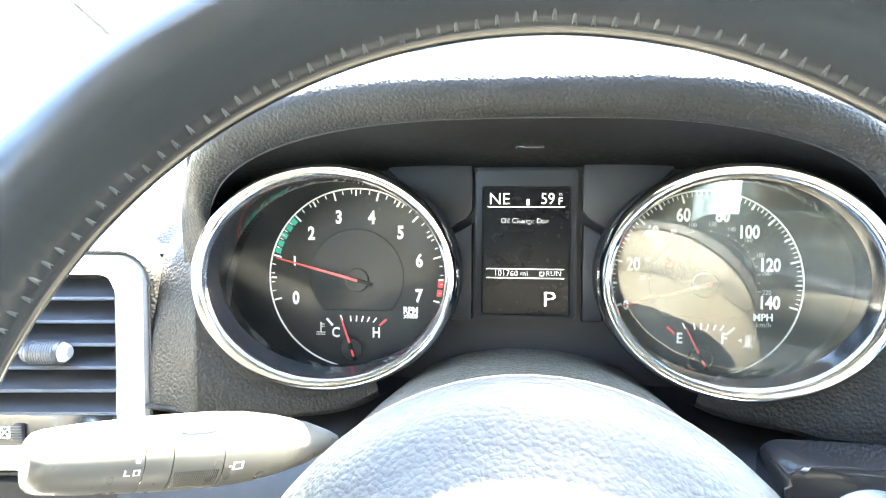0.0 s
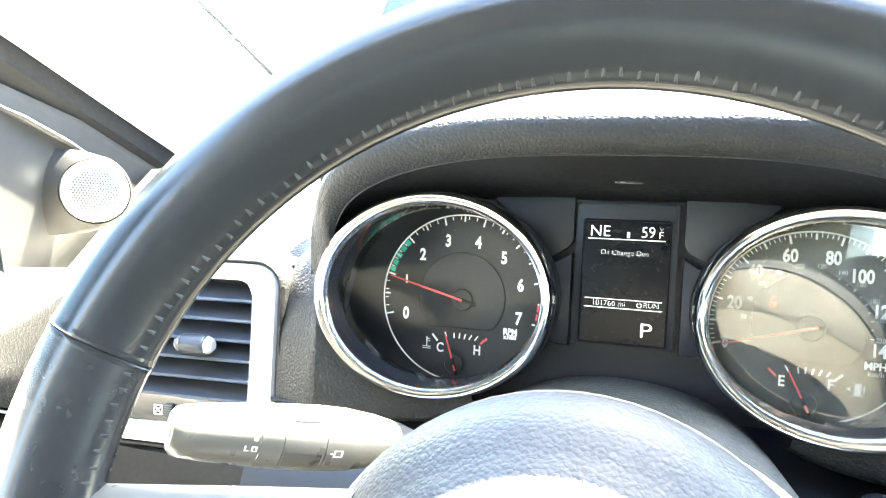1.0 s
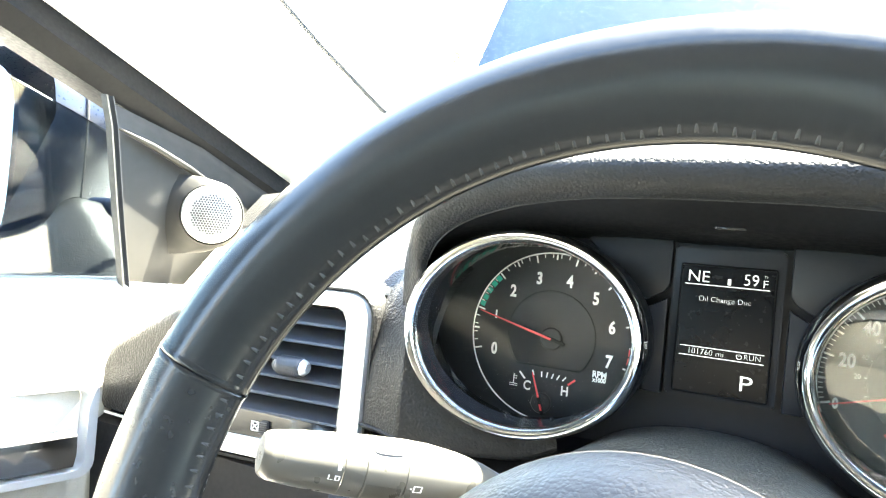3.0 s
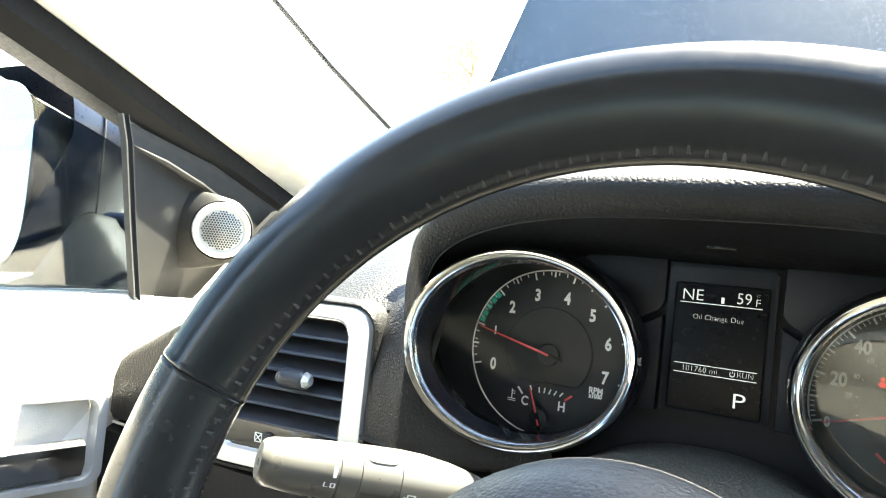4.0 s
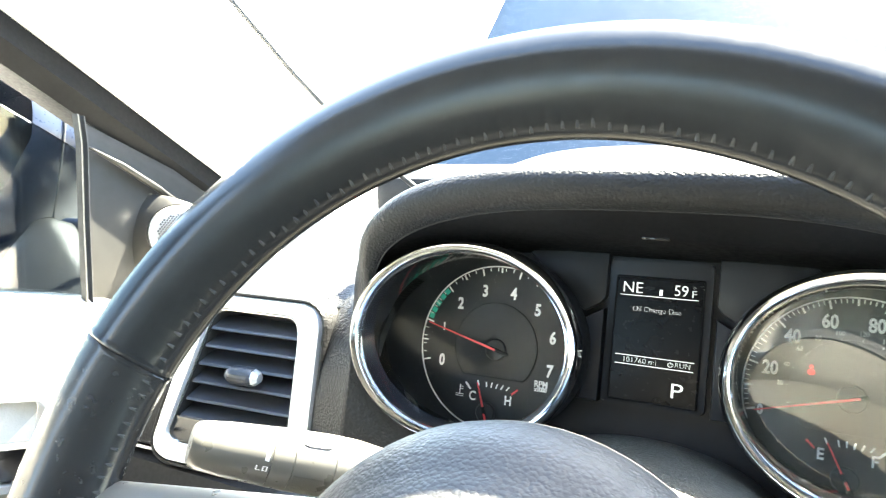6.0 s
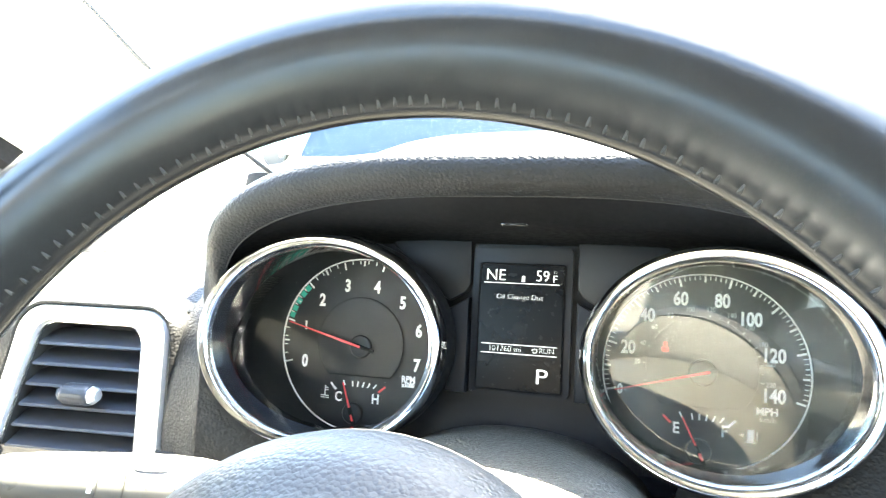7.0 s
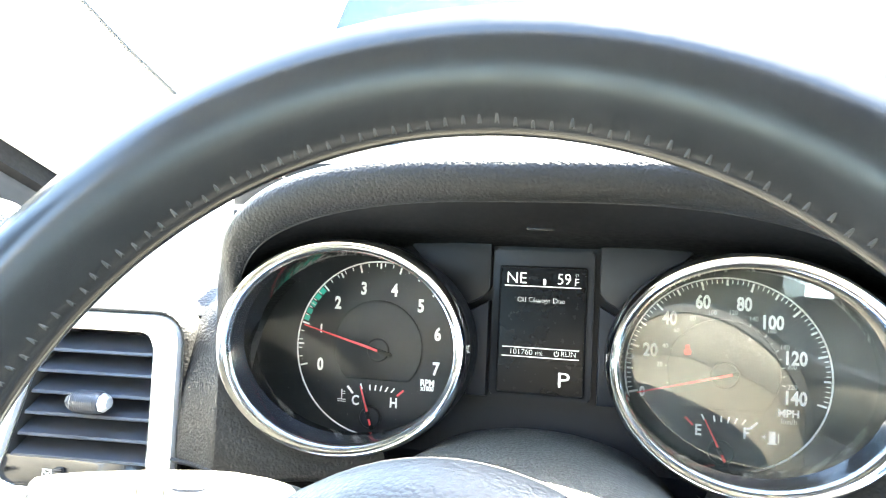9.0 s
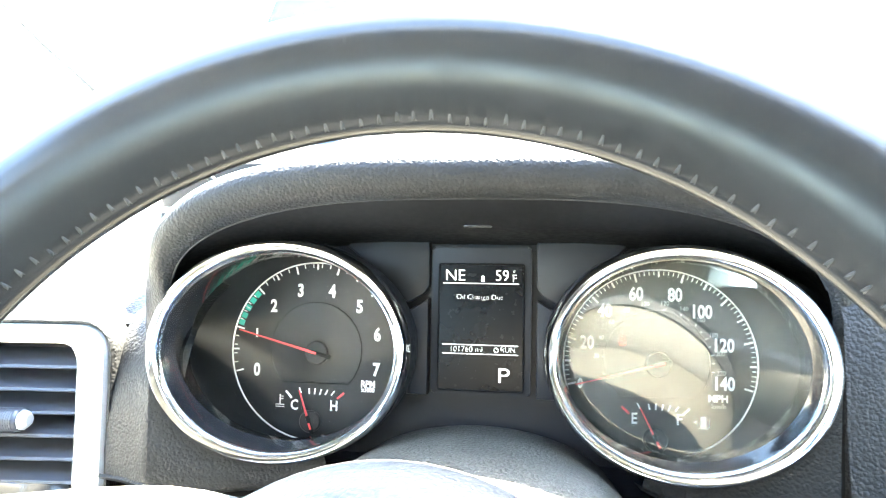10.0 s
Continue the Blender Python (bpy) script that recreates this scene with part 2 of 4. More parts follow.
def writing(name, text, x, y, z, size, mat, parent, align="CENTER", fat=0.0, squeeze=1.0, m=None, depth=0.0001):
    """Letters that face the driver at (x, y, z)."""
    cu = bpy.data.curves.new(name, "FONT")
    cu.body, cu.size, cu.align_x, cu.align_y = text, size, align, "CENTER"
    cu.offset, cu.extrude, cu.resolution_u = fat, depth, 3
    ob = bpy.data.objects.new(name, cu)
    me = bpy.data.meshes.new_from_object(ob)
    bpy.data.objects.remove(ob)
    bm = bmesh.new()
    bm.from_mesh(me)
    bpy.data.meshes.remove(me)
    bpy.data.curves.remove(cu)
    bm.transform(Matrix.Diagonal((squeeze, 1, 1, 1)))
    bm.transform(pose(x, y, z, 90, 0, 0) if m is None else m)
    return part(name, bm, mat, parent, smooth=False)


def bars(x0, z0, x1, z1, y, depth=0.0003):
    return box((x0, y - depth, z0), (x1, y, z1))


# ---- ground and distance ----
bm = bmesh.new()
bmesh.ops.create_grid(bm, x_segments=40, y_segments=40, size=900)
part("ground", bm, CONCRETE, base=Matrix.Identity(4), smooth=False)
tagged(bpy.data.objects["ground"], "pale sunlit concrete ground round the parked car", "ground", kind="structure")


# ---- cabin shell ----
# Unseen rest of the cabin, added and sized to steer light and reflections.
UP = Matrix.Identity(4)


def slab(name, lo, hi, mat, label, bevel=0.01):
    ob = part(name, box(lo, hi, bevel), mat, base=UP)
    return tagged(ob, label, "wall", kind="structure")


LINING = material("roof_lining", (0.12, 0.116, 0.108), 0.95, scale=12, bump=0.3, bump_scale=900)
CARPET = material("dark_carpet", (0.04, 0.04, 0.042), 0.95, scale=10, bump=0.5, bump_scale=700)
SEATCLOTH = material("black_seat", (0.022, 0.022, 0.023), 0.55, scale=8, bump=0.6, bump_scale=160, kind="leather", depth=0.002)
slab("floor", (-0.55, -2.6, 0.42), (1.35, 0.75, 0.48), CARPET, "dark carpeted cabin floor")
slab("ceiling", (-0.44, -2.6, 1.72), (1.26, -0.37, 1.76), LINING, "unseen cloth roof lining added to shade the cabin")
slab("wall_rear", (-0.55, -2.66, 0.46), (1.35, -2.60, 1.22), SEATCLOTH, "unseen dark rear end of the cabin added under the rear window")
rear_glass = part("window_rear", box((-0.50, -2.64, 1.22), (1.30, -2.632, 1.72)), REARGLASS, base=UP, smooth=False)
rear_glass.visible_shadow = False
tagged(rear_glass, "unseen dark rear window added to dim reflections", "window", kind="structure")
slab("wall_right", (1.35, -2.6, 0.46), (1.42, 0.6, 1.18), SEATCLOTH, "unseen dark far side of the cabin added under the windows")
slab("wall_left", (-0.62, -2.6, 0.46), (-0.56, -0.70, 1.18), SEATCLOTH, "unseen dark near side of the cabin added behind the door")
slab("pillar_left", (-0.61, -1.25, 1.17), (-0.43, -1.05, 1.73), LINING, "unseen middle roof pillar added on the near side")
slab("pillar_right", (1.34, -1.25, 1.17), (1.41, -1.05, 1.73), LINING, "unseen middle roof pillar added on the far side")
for nm, x, label in (("window_rear_left", -0.60, "unseen dark rear side window added to dim reflections on the near side"), ("window_rear_right", 1.38, "unseen dark rear side window added to dim reflections on the far side")):
    rear_side = part(nm, box((x - 0.004, -2.6, 1.18), (x + 0.004, -1.25, 1.73)), REARGLASS, base=UP, smooth=False)
    rear_side.visible_shadow = False
    tagged(rear_side, label, "window", kind="structure")
# Unseen seats, added in black to keep the dial reflections dark.
for nm, x in (("driver_seat", 0.0), ("passenger_seat", 0.80)):
    seat = thing(nm, "unseen black front seat added on the cabin floor to darken reflections", "seat", (x, -0.95, 0.48), base=UP)
    part("cushion", box((x - 0.26, -1.05, 0.48), (x + 0.26, -0.55, 0.82), 0.06, 3), SEATCLOTH, seat, base=UP)
    part("backrest", box((x - 0.25, -1.22, 0.75), (x + 0.25, -1.02, 1.38), 0.07, 3), SEATCLOTH, seat, base=UP)
    part("headrest", box((x - 0.13, -1.22, 1.40), (x + 0.13, -1.10, 1.60), 0.04, 3), SEATCLOTH, seat, base=UP)


# ---- dashboard ----
def arch(a, b, n, leg=-0.067, steps=60, cx=0.0, zc=0.0):
    """An arch outline from lower left over the top to lower right."""
    pts = [(-a, leg + (zc - leg) * k / 12) for k in range(12)]
    for k in range(steps + 1):
        t = math.pi - math.pi * k / steps
        c, s = math.cos(t), math.sin(t)
        pts.append((a * math.copysign(abs(c) ** (2 / n), c), zc + b * abs(s) ** (2 / n)))
    pts += [(a, leg + (zc - leg) * k / 12) for k in range(11, -1, -1)]
    return [(cx + x, z) for x, z in pts]


def arch_row(y, a, b, n, side=None, back=None):
    """One arch of the hood: towards its feet it widens to side and draws back to the depth back."""
    row = []
    for x, z in arch(a, b, n):
        s = min(1.0, max(0.0, z / 0.085))
        s = s * s * (3 - 2 * s)
        w = a if side is None else side
        foot = -w if x < 0 else w - 0.004
        deep = y if back is None else back
        if x > 0 and side is not None and side < 0.22 and deep > -0.064 and y < -0.04:
            deep = 0.3 * deep - 0.7 * 0.066
        row.append((foot * (1 - s) + x * s, deep * (1 - s) + y * s, z))
    return row


dash = thing("dashboard", "black grained dashboard with an arched hood over the gauges", "dashboard", kind="structure")
CREASE = (-0.062, 0.170, 0.0857, 3.0, 0.1700, -0.0425)
part("hood_lining", loft([arch_row(0.006, 0.196, 0.066, 2.6, 0.197, 0.006), arch_row(-0.03, 0.187, 0.0705, 2.8, 0.196, -0.016), arch_row(-0.045, 0.180, 0.0742, 3.0, 0.186, -0.035), arch_row(-0.0605, 0.1705, 0.0845, 3.0, 0.1710, -0.0420), arch_row(*CREASE)]), PLASTIC, dash, "smooth matt black lining under the hood")
rows = [arch_row(*CREASE)] + [arch_row(*r) for r in ((-0.0632, 0.1703, 0.0864, 3.0, 0.1703, -0.0420), (-0.0680, 0.1712, 0.0892, 3.05, 0.1708, -0.0415), (-0.0708, 0.1722, 0.0940, 3.2, 0.1716, -0.0410), (-0.0720, 0.1735, 0.0995, 3.4, 0.1728, -0.0405),
    (-0.0712, 0.1755, 0.1037, 3.5, 0.1745, -0.0400), (-0.0680, 0.1785, 0.1068, 3.6, 0.1775, -0.0395), (-0.0610, 0.1830, 0.1092, 3.6, 0.1815, -0.0390), (-0.0500, 0.1875, 0.1112, 3.6, 0.1855, -0.0380))]


def spread(row, dy, dz, left, back, drop):
    """The hood's skin beyond its shoulder: over the top it runs back to the windscreen, at the sides it falls away outwards."""
    out = []
    for x, y, z in row:
        top = min(1.0, max(0.0, (z - 0.030) / 0.068))
        top = top * top * (3 - 2 * top)
        q = min(1.0, max(0.0, (z - 0.010) / 0.060))
        side = math.copysign(min(left, 0.006) * (1 - q) + left * q, x)
        deep = min(back, 0.35 * left) * (1 - q) + back * q
        fall = -drop * (z / 0.085) * (1 if z > 0 else 0)
        out.append((x + side * (1 - top), y + deep * (1 - top) + dy * top, z + fall * (1 - top) + dz * top))
    return out


shoulder = rows[-1]
rows += [spread(shoulder, *r) for r in ((0.008, 0.0022, 0.005, 0.007, 0.001), (0.018, 0.0045, 0.011, 0.024, 0.003), (0.040, 0.0105, 0.020, 0.055, 0.006), (0.085, 0.0220, 0.031, 0.095, 0.004), (0.175, 0.0545, 0.050, 0.170, -0.040))]
# Thin satin bead imitates the highlight that runs along the crease.
part("crease_glint", tube([p for p in arch_row(-0.0612, *CREASE[1:]) if p[2] > 0.040], 0.0007, 6), SATIN, dash, "thin paler bead put in for the highlight along the hood crease")
part("hood_cover", loft(rows), GRAIN, dash, "grained black leather-look hood cover")
rows = []
for an in np.linspace(183, 292, 26):
    c, s = math.cos(radians(an)), math.sin(radians(an))
    x, z = -0.1027 + 0.0662 * c, 0.0053 + 0.0588 * s
    y = -0.0500 + 0.222 * 0.0662 * c
    low = -0.0672 - 0.10 * (x + 0.172)
    fade = min(1.0, (292 - an) / 55)
    low = min(z - 0.0085, low) * fade + (z - 0.0085) * (1 - fade)
    rows.append([(x, y + 0.001, z), (x - 0.0012, y - 0.0006, z - 0.0012), (x, y - 0.001, min(z - 0.003, 0.5 * (z + low))), (x, y - 0.0012, min(z - 0.006, low + 0.003)), (x, y + 0.001, min(z - 0.008, low)), (x, y + 0.007, min(z - 0.009, low - 0.002)), (x, -0.01, min(z - 0.012, low - 0.006))])
part("lower_lip", loft(rows), GRAIN, dash, "grained lip under the dial")
rows = []
for an in np.linspace(255, 357, 24):
    c, s = math.cos(radians(an)), math.sin(radians(an))
    x, z = 0.1010 + 0.0646 * c, 0.0062 + 0.0574 * s
    y = -0.0505 - 0.27 * 0.0646 * c
    low = -0.0672 - 0.05 * (0.17 - x)
    fade = min(1.0, (an - 255) / 50)
    low = min(z - 0.0085, low) * fade + (z - 0.0085) * (1 - fade)
    rows.append([(x, y, z), (x + 0.001, y - 0.002, z - 0.001), (x, y - 0.002, min(z - 0.003, 0.5 * (z + low))), (x, y - 0.001, min(z - 0.006, low + 0.003)), (x, y + 0.003, min(z - 0.008, low)), (x, y + 0.03, min(z - 0.012, low - 0.004))])
part("lower_lip", loft(rows), GRAIN, dash, "grained lip under the dial")
FLANK_X, FLANK_Y = (-0.2105, -0.2055, -0.1930, -0.1840, -0.1775, -0.1735, -0.1650, -0.1580), (-0.0425, -0.0462, -0.0520, -0.0560, -0.0590, -0.0610, -0.0600, -0.0560)
FLANK = ((0.0, -0.0672), (-0.0006, -0.055), (0.0002, -0.040), (0.0022, -0.025), (0.0058, -0.011), (0.0108, 0.002), (0.0175, 0.013), (0.0265, 0.0225), (0.040, 0.032), (0.065, 0.044), (0.110, 0.063), (0.180, 0.0925))
part("flank", loft([[(x, float(np.interp(x, FLANK_X, FLANK_Y)) + dy, z) for dy, z in FLANK] for x in np.linspace(-0.2105, -0.158, 22)]), GRAIN, dash, "grained panel between the vent and the dial, rolling back into the dash top")
part("foot_roll", loft([[(x, y + dy, z) for y, z in ((0.0, -0.066), (-0.0012, -0.0672), (0.0006, -0.0692), (0.006, -0.0705), (0.05, -0.0705))] for x, dy in ((-0.2075, -0.0495), (-0.1930, -0.0525), (-0.1840, -0.0560), (-0.1775, -0.0590), (-0.1735, -0.0612), (-0.165, -0.0645))]), GRAIN, dash, "rounded lower edge of the grained panel")
part("slot", box((-0.0065, -0.0435, 0.0725), (0.0085, -0.0405, 0.0745), 0.0006), GLOSS, dash)
part("dash_top", loft([[(x, y, z) for x in np.linspace(-0.47, 1.3, 30)] for y, z in ((0.09, 0.055), (0.128, 0.0905), (0.25, 0.115), (0.55, 0.15))]), GRAIN, dash, "broad dashboard top running to the windscreen")


def side_top(x, y, z):
    """The dash top over the vent, running over into the grained panel beside the dial."""
    w = min(1.0, max(0.0, (x + 0.240) / 0.030))
    w = w * w * (3 - 2 * w)
    beside = float(np.interp(x, FLANK_X, FLANK_Y)) + float(np.interp(z, [k for _, k in FLANK], [d for d, _ in FLANK]))
    return (x, y * (1 - w) + (beside + 0.0006) * w, z - 0.3 * max(0.0, -0.31 - x))


part("dash_side_top", loft([[side_top(x, y, z) for x in np.linspace(-0.335, -0.200, 28)] for y, z in ((-0.036, 0.0150), (-0.0305, 0.0185), (-0.0215, 0.0240), (-0.008, 0.0325), (0.017, 0.0445), (0.062, 0.0635), (0.132, 0.0930))]), GRAIN, dash, "sunlit dashboard top over the side vent")
part("lower_panel", loft([[(x, y, z) for x in np.linspace(-0.21, 0.40, 20)] for y, z in ((0.004, -0.060), (-0.012, -0.068), (-0.04, -0.078), (-0.07, -0.10), (-0.085, -0.14), (-0.08, -0.3))]), SATIN, dash, "dark lower panel under the gauges")

# ---- instrument cluster ----
cluster = thing("instrument_cluster", "black gauge cluster with two chrome-ringed dials and a display", "gauges")
part("face_plate", box((-0.21, 0.004, -0.075), (0.21, 0.012, 0.085)), SATIN, cluster)
for s in (-1, 1):
    wing = [(s * 0.0315, 0.067), (s * 0.0315, 0.041), (s * 0.0345, 0.0365), (s * 0.044, 0.031), (s * 0.052, 0.036), (s * 0.066, 0.052), (s * 0.082, 0.064), (s * 0.078, 0.068)]
    part("wing_panel", plate(wing[::s], -0.0035, 0.004, 0.0012), SATIN, cluster)
    cheek = [(s * 0.0315, 0.0335), (s * 0.0315, -0.0225), (s * 0.044, -0.0225), (s * 0.0405, -0.005), (s * 0.0400, 0.012), (s * 0.0435, 0.0265)]
    part("cheek_panel", plate(cheek[::-s], -0.0055, 0.004, 0.0015), SATIN, cluster)
R_DIAL = 0.0537


def gauge(name, cx, r, rx, rz, ra, rb, ry, ky, lean, label):
    """A dial deep in a tube: its chrome ring stands at the depth ry and slants by ky along x."""
    dial = part(name, plate(ellipse(cx * 1.14, 0.003, ra + 0.006, 0.064), -0.001, 0.0035), DIAL, cluster, "round black dial with white figures")

    def ring(d, y):
        return [(rx + (ra + d) * math.cos(t), ry + y + ky * (ra + d) * math.cos(t), rz + (rb + d) * math.sin(t)) for t in np.linspace(0, 2 * math.pi, 129)[:-1]]

    prof = ((-0.0080, 0.0030), (-0.0076, 0.0002), (-0.0066, -0.0014), (-0.0056, -0.0006), (-0.0049, 0.0004), (-0.0042, 0.0002), (-0.0026, -0.0008), (-0.0012, 0.0006), (-0.0003, 0.0035), (0.0, 0.0085))
    part("bezel", loft([ring(d, y) for d, y in prof], close_v=True), CHROME, dial, "polished chrome ring")
    part("inner_wall", loft([ring(-0.0080, 0.0028), ring(-0.0082, 0.006), ring(-0.0088, 0.0110), ring(-0.0086, 0.0290)], close_v=True), GLOSS, dial, "gloss black inner wall")
    rows = [ring(-0.0004, 0.0084), ring(0.0004, 0.016), ring(-0.0005, 0.030)]
    rows.append([(cx * 1.12 + (ra + 0.005) * math.cos(t), -0.020, rz * 0.4 + (rb - 0.002) * math.sin(t)) for t in np.linspace(0, 2 * math.pi, 129)[:-1]])
    rows.append([(cx * 1.14 + (ra + 0.006) * math.cos(t), 0.0042, rz * 0.3 + (rb - 0.002) * math.sin(t)) for t in np.linspace(0, 2 * math.pi, 129)[:-1]])
    part("outer_wall", loft(rows, close_v=True), PLASTIC, dial, "matt black outer wall of the dial tube")
    part("dial_ring", tube([(cx + r * math.cos(t), -0.0014, r * math.sin(t)) for t in np.linspace(0, 2 * math.pi, 129)[:-1]], 0.0005, 6, closed=True), WHITE, dial)
    bm = bmesh.new()
    bm.faces.new([bm.verts.new(p) for p in ring(-0.0088, 0.0098 + 0.033 * lean)])
    for v in bm.verts:
        v.co.y -= lean * (v.co.z - rz)
    bmesh.ops.solidify(bm, geom=bm.faces[:], thickness=0.0006)
    cover = part("lens", bm, DUSTY_HAZED if cx > 0 else CLEAR, dial, label)
    cover.visible_shadow = False
    return dial


CT, CS, RS = -0.1010, 0.0992, 0.0524
tach = gauge("tachometer", CT, R_DIAL, -0.1027, 0.0053, 0.0672, 0.0596, -0.0570, 0.222, 0.15, "clear plastic cover")
speedo = gauge("speedometer", CS, RS, 0.1010, 0.0062, 0.0652, 0.0580, -0.0585, -0.27, 0.09, "dusty clear plastic cover with a film hazed for reflections")


def tick(cx, ang, r0, r1, w):
    m = pose(cx, -0.0012, 0, 0, 0, 0) @ Matrix.Rotation(-radians(ang), 4, "Y")
    return box((r0, -0.0002, -w / 2), (r1, 0.0002, w / 2), m=m)


def needle(dial, cx, cz, ang, length, tail, hub, start=0.0, mat=RED):
    """A pointer over its hub; its coloured bar begins at -start along the way to its tip."""
    m = pose(cx, 0, cz) @ Matrix.Rotation(-radians(ang), 4, "Y")
    bm = bmesh.new()
    vs = [bm.verts.new(p) for p in ((-start, -0.0052, -0.0007), (length, -0.0046, -0.0003), (length, -0.0046, 0.0003), (-start, -0.0052, 0.0007),
        (-start, -0.0042, -0.0007), (length, -0.004, -0.0003), (length, -0.004, 0.0003), (-start, -0.0042, 0.0007))]
    for f in ((0, 1, 2, 3), (7, 6, 5, 4), (0, 4, 5, 1), (1, 5, 6, 2), (2, 6, 7, 3), (3, 7, 4, 0)):
        bm.faces.new([vs[i] for i in f])
    bm.transform(m)
    ob = part("needle", bm, mat, dial, "thin red pointer", smooth=False)
    part("needle_tail", box((-tail, -0.0051, -0.0012), (0.004, -0.0040, 0.0012), 0.0004, m=m), PLASTIC, dial)
    part("needle_hub", loft([[(cx + r * math.cos(t), y, cz + r * math.sin(t)) for t in np.linspace(0, 2 * math.pi, 33)[:-1]] for r, y in ((hub, -0.001), (hub, -0.0028), (hub * 0.9, -0.0036), (hub * 0.1, -0.0038))], close_v=True), SMOKE, dial)
    return ob


def dial_angle(v, top):
    return 195.0 - 210.0 * v / top


major, minor = [], []
for k in range(0, 71):
    if k % 2 == 0 or k % 5 == 0:
        (major if k % 5 == 0 else minor).append(tick(CT, dial_angle(k, 70), R_DIAL - (0.0056 if k % 10 == 0 else 0.0042 if k % 5 == 0 else 0.003), R_DIAL - 0.0008, 0.0010 if k % 5 == 0 else 0.0005))
part("major_scale", merge(*major), WHITE, tach, smooth=False)
part("minor_scale", merge(*minor), WHITE, tach, smooth=False)
for k, (dx, dz) in enumerate(((-0.0386, -0.0126), (-0.0392, 0.0100), (-0.0286, 0.0266), (-0.0116, 0.0364), (0.0085, 0.0362), (0.0258, 0.0274), (0.0371, 0.0109), (0.0368, -0.0100))):
    writing("numeral", str(k), -0.1 + dx, -0.0012, dz, 0.0070 if k == 1 else 0.0106, WHITE, tach, fat=0.00038, squeeze=0.78)
eco = [tick(CT, dial_angle(v, 7), R_DIAL - 0.0044, R_DIAL - 0.0010, 0.0034) for v in (1.13, 1.30, 1.50, 1.70, 1.88)]
part("green_band", merge(*eco), GREEN, tach, smooth=False)
part("red_band", merge(*[tick(CT, dial_angle(v, 7), R_DIAL - 0.0044, R_DIAL - 0.0010, 0.0040) for v in (6.6, 6.8)]), RED, tach, smooth=False)
major, minor = [], []
for k in range(0, 141, 2):
    if k % 10 == 0:
        major.append(tick(CS, dial_angle(k, 140), RS - (0.0056 if k % 20 == 0 else 0.0042), RS - 0.0008, 0.0011))
    else:
        minor.append(tick(CS, dial_angle(k, 140), RS - 0.003, RS - 0.0008, 0.0005))
part("major_scale", merge(*major), WHITE, speedo, smooth=False)
part("minor_scale", merge(*minor), WHITE, speedo, smooth=False)
for k, (dx, dz) in zip(range(0, 141, 20), ((-0.0425, -0.0128), (-0.0388, 0.0104), (-0.0290, 0.0286), (-0.0119, 0.0384), (0.0092, 0.0382), (0.0232, 0.0291), (0.0348, 0.0108), (0.0350, -0.0102))):
    writing("numeral", str(k), 0.0988 + dx, -0.0012, dz, 0.0074 if k == 0 else 0.0102, WHITE, speedo, fat=0.00034, squeeze=0.76)
for k in range(20, 221, 20):
    an = radians(193.0 - 18.2 * k / 20)
    writing("small_numeral", str(k), 0.0988 + 0.0338 * math.cos(an), -0.0014, 0.0338 * math.sin(an), 0.0038, GREYPRINT, speedo, squeeze=0.85)
for k in range(0, 221, 10):
    an = 193.0 - 18.2 * k / 20
    part("small_tick", tick(0.0988, an, 0.0289, 0.0300 if k % 20 else 0.0306, 0.0005), GREYPRINT, speedo, smooth=False)
SMALL = ((-0.0175, -0.0265), (-0.0103, -0.0238), (-0.0046, -0.0241), (-0.0010, -0.0240), (0.0026, -0.0242), (0.0063, -0.0244), (0.0103, -0.0247), (0.0151, -0.0261))
for dial, cx, marks, hub, lean in ((tach, -0.1, (("C", -0.0138, -0.0329), ("H", 0.0111, -0.0325)), (-0.0033, -0.0420), 109), (speedo, 0.0988, (("E", -0.0127, -0.0311), ("F", 0.0115, -0.0307)), (-0.0012, -0.0420), 116)):
    # inner disc with a flat foot, and the small gauge below it
    out = [(cx - 0.0008 + 0.0286 * math.cos(radians(a)), 0.0010 + 0.0286 * math.sin(radians(a))) for a in np.linspace(-44, 224, 64)]
    part("inner_disc", plate(out, -0.0022, -0.001, 0.0004), SMOKE, dial, "smoked inner disc with a flat foot")
    part("disc_edge", tube([(x, -0.0021, z) for x, z in out], 0.0003, 6, closed=True), PLASTIC, dial, "fine dark edge of the disc")
    small = []
    for i, (dx, dz) in enumerate(SMALL):
        a = math.atan2(dz - hub[1], dx - hub[0])
        m = pose(cx + dx, -0.0012, dz) @ Matrix.Rotation(-a, 4, "Y")
        big = i in (0, 7)
        small.append(box((-0.0028 if big else -0.0017, -0.0002, -0.0006 if big else -0.0004), (0.0028 if big else 0.0017, 0.0002, 0.0006 if big else 0.0004), m=m))
    last = small.pop(7 if cx < 0 else 0)
    part("small_scale", merge(*small), WHITE, dial, smooth=False)
    part("end_tick", last, RED, dial, smooth=False)
    for ch, dx, dz in marks:
        writing("letter", ch, cx + dx, -0.0012, dz, 0.0084, WHITE, dial, fat=0.0002, squeeze=0.85)
    needle(dial, cx + hub[0], hub[1], lean, 0.0198, 0.0075, 0.0066, 0.0045)
needle(tach, -0.1, -0.0007, 165.4, 0.0510, 0.0098, 0.0072, 0.0004)
needle(speedo, 0.0988, -0.0004, 195.5, 0.0470, 0.0075, 0.0072, 0.0035)
writing("unit", "RPM", -0.0680, -0.0012, -0.0186, 0.0056, WHITE, tach, fat=0.0002, squeeze=0.85)
writing("unit_factor", "x1000", -0.0680, -0.0012, -0.0219, 0.0038, WHITE, tach, fat=0.0002, squeeze=0.85)
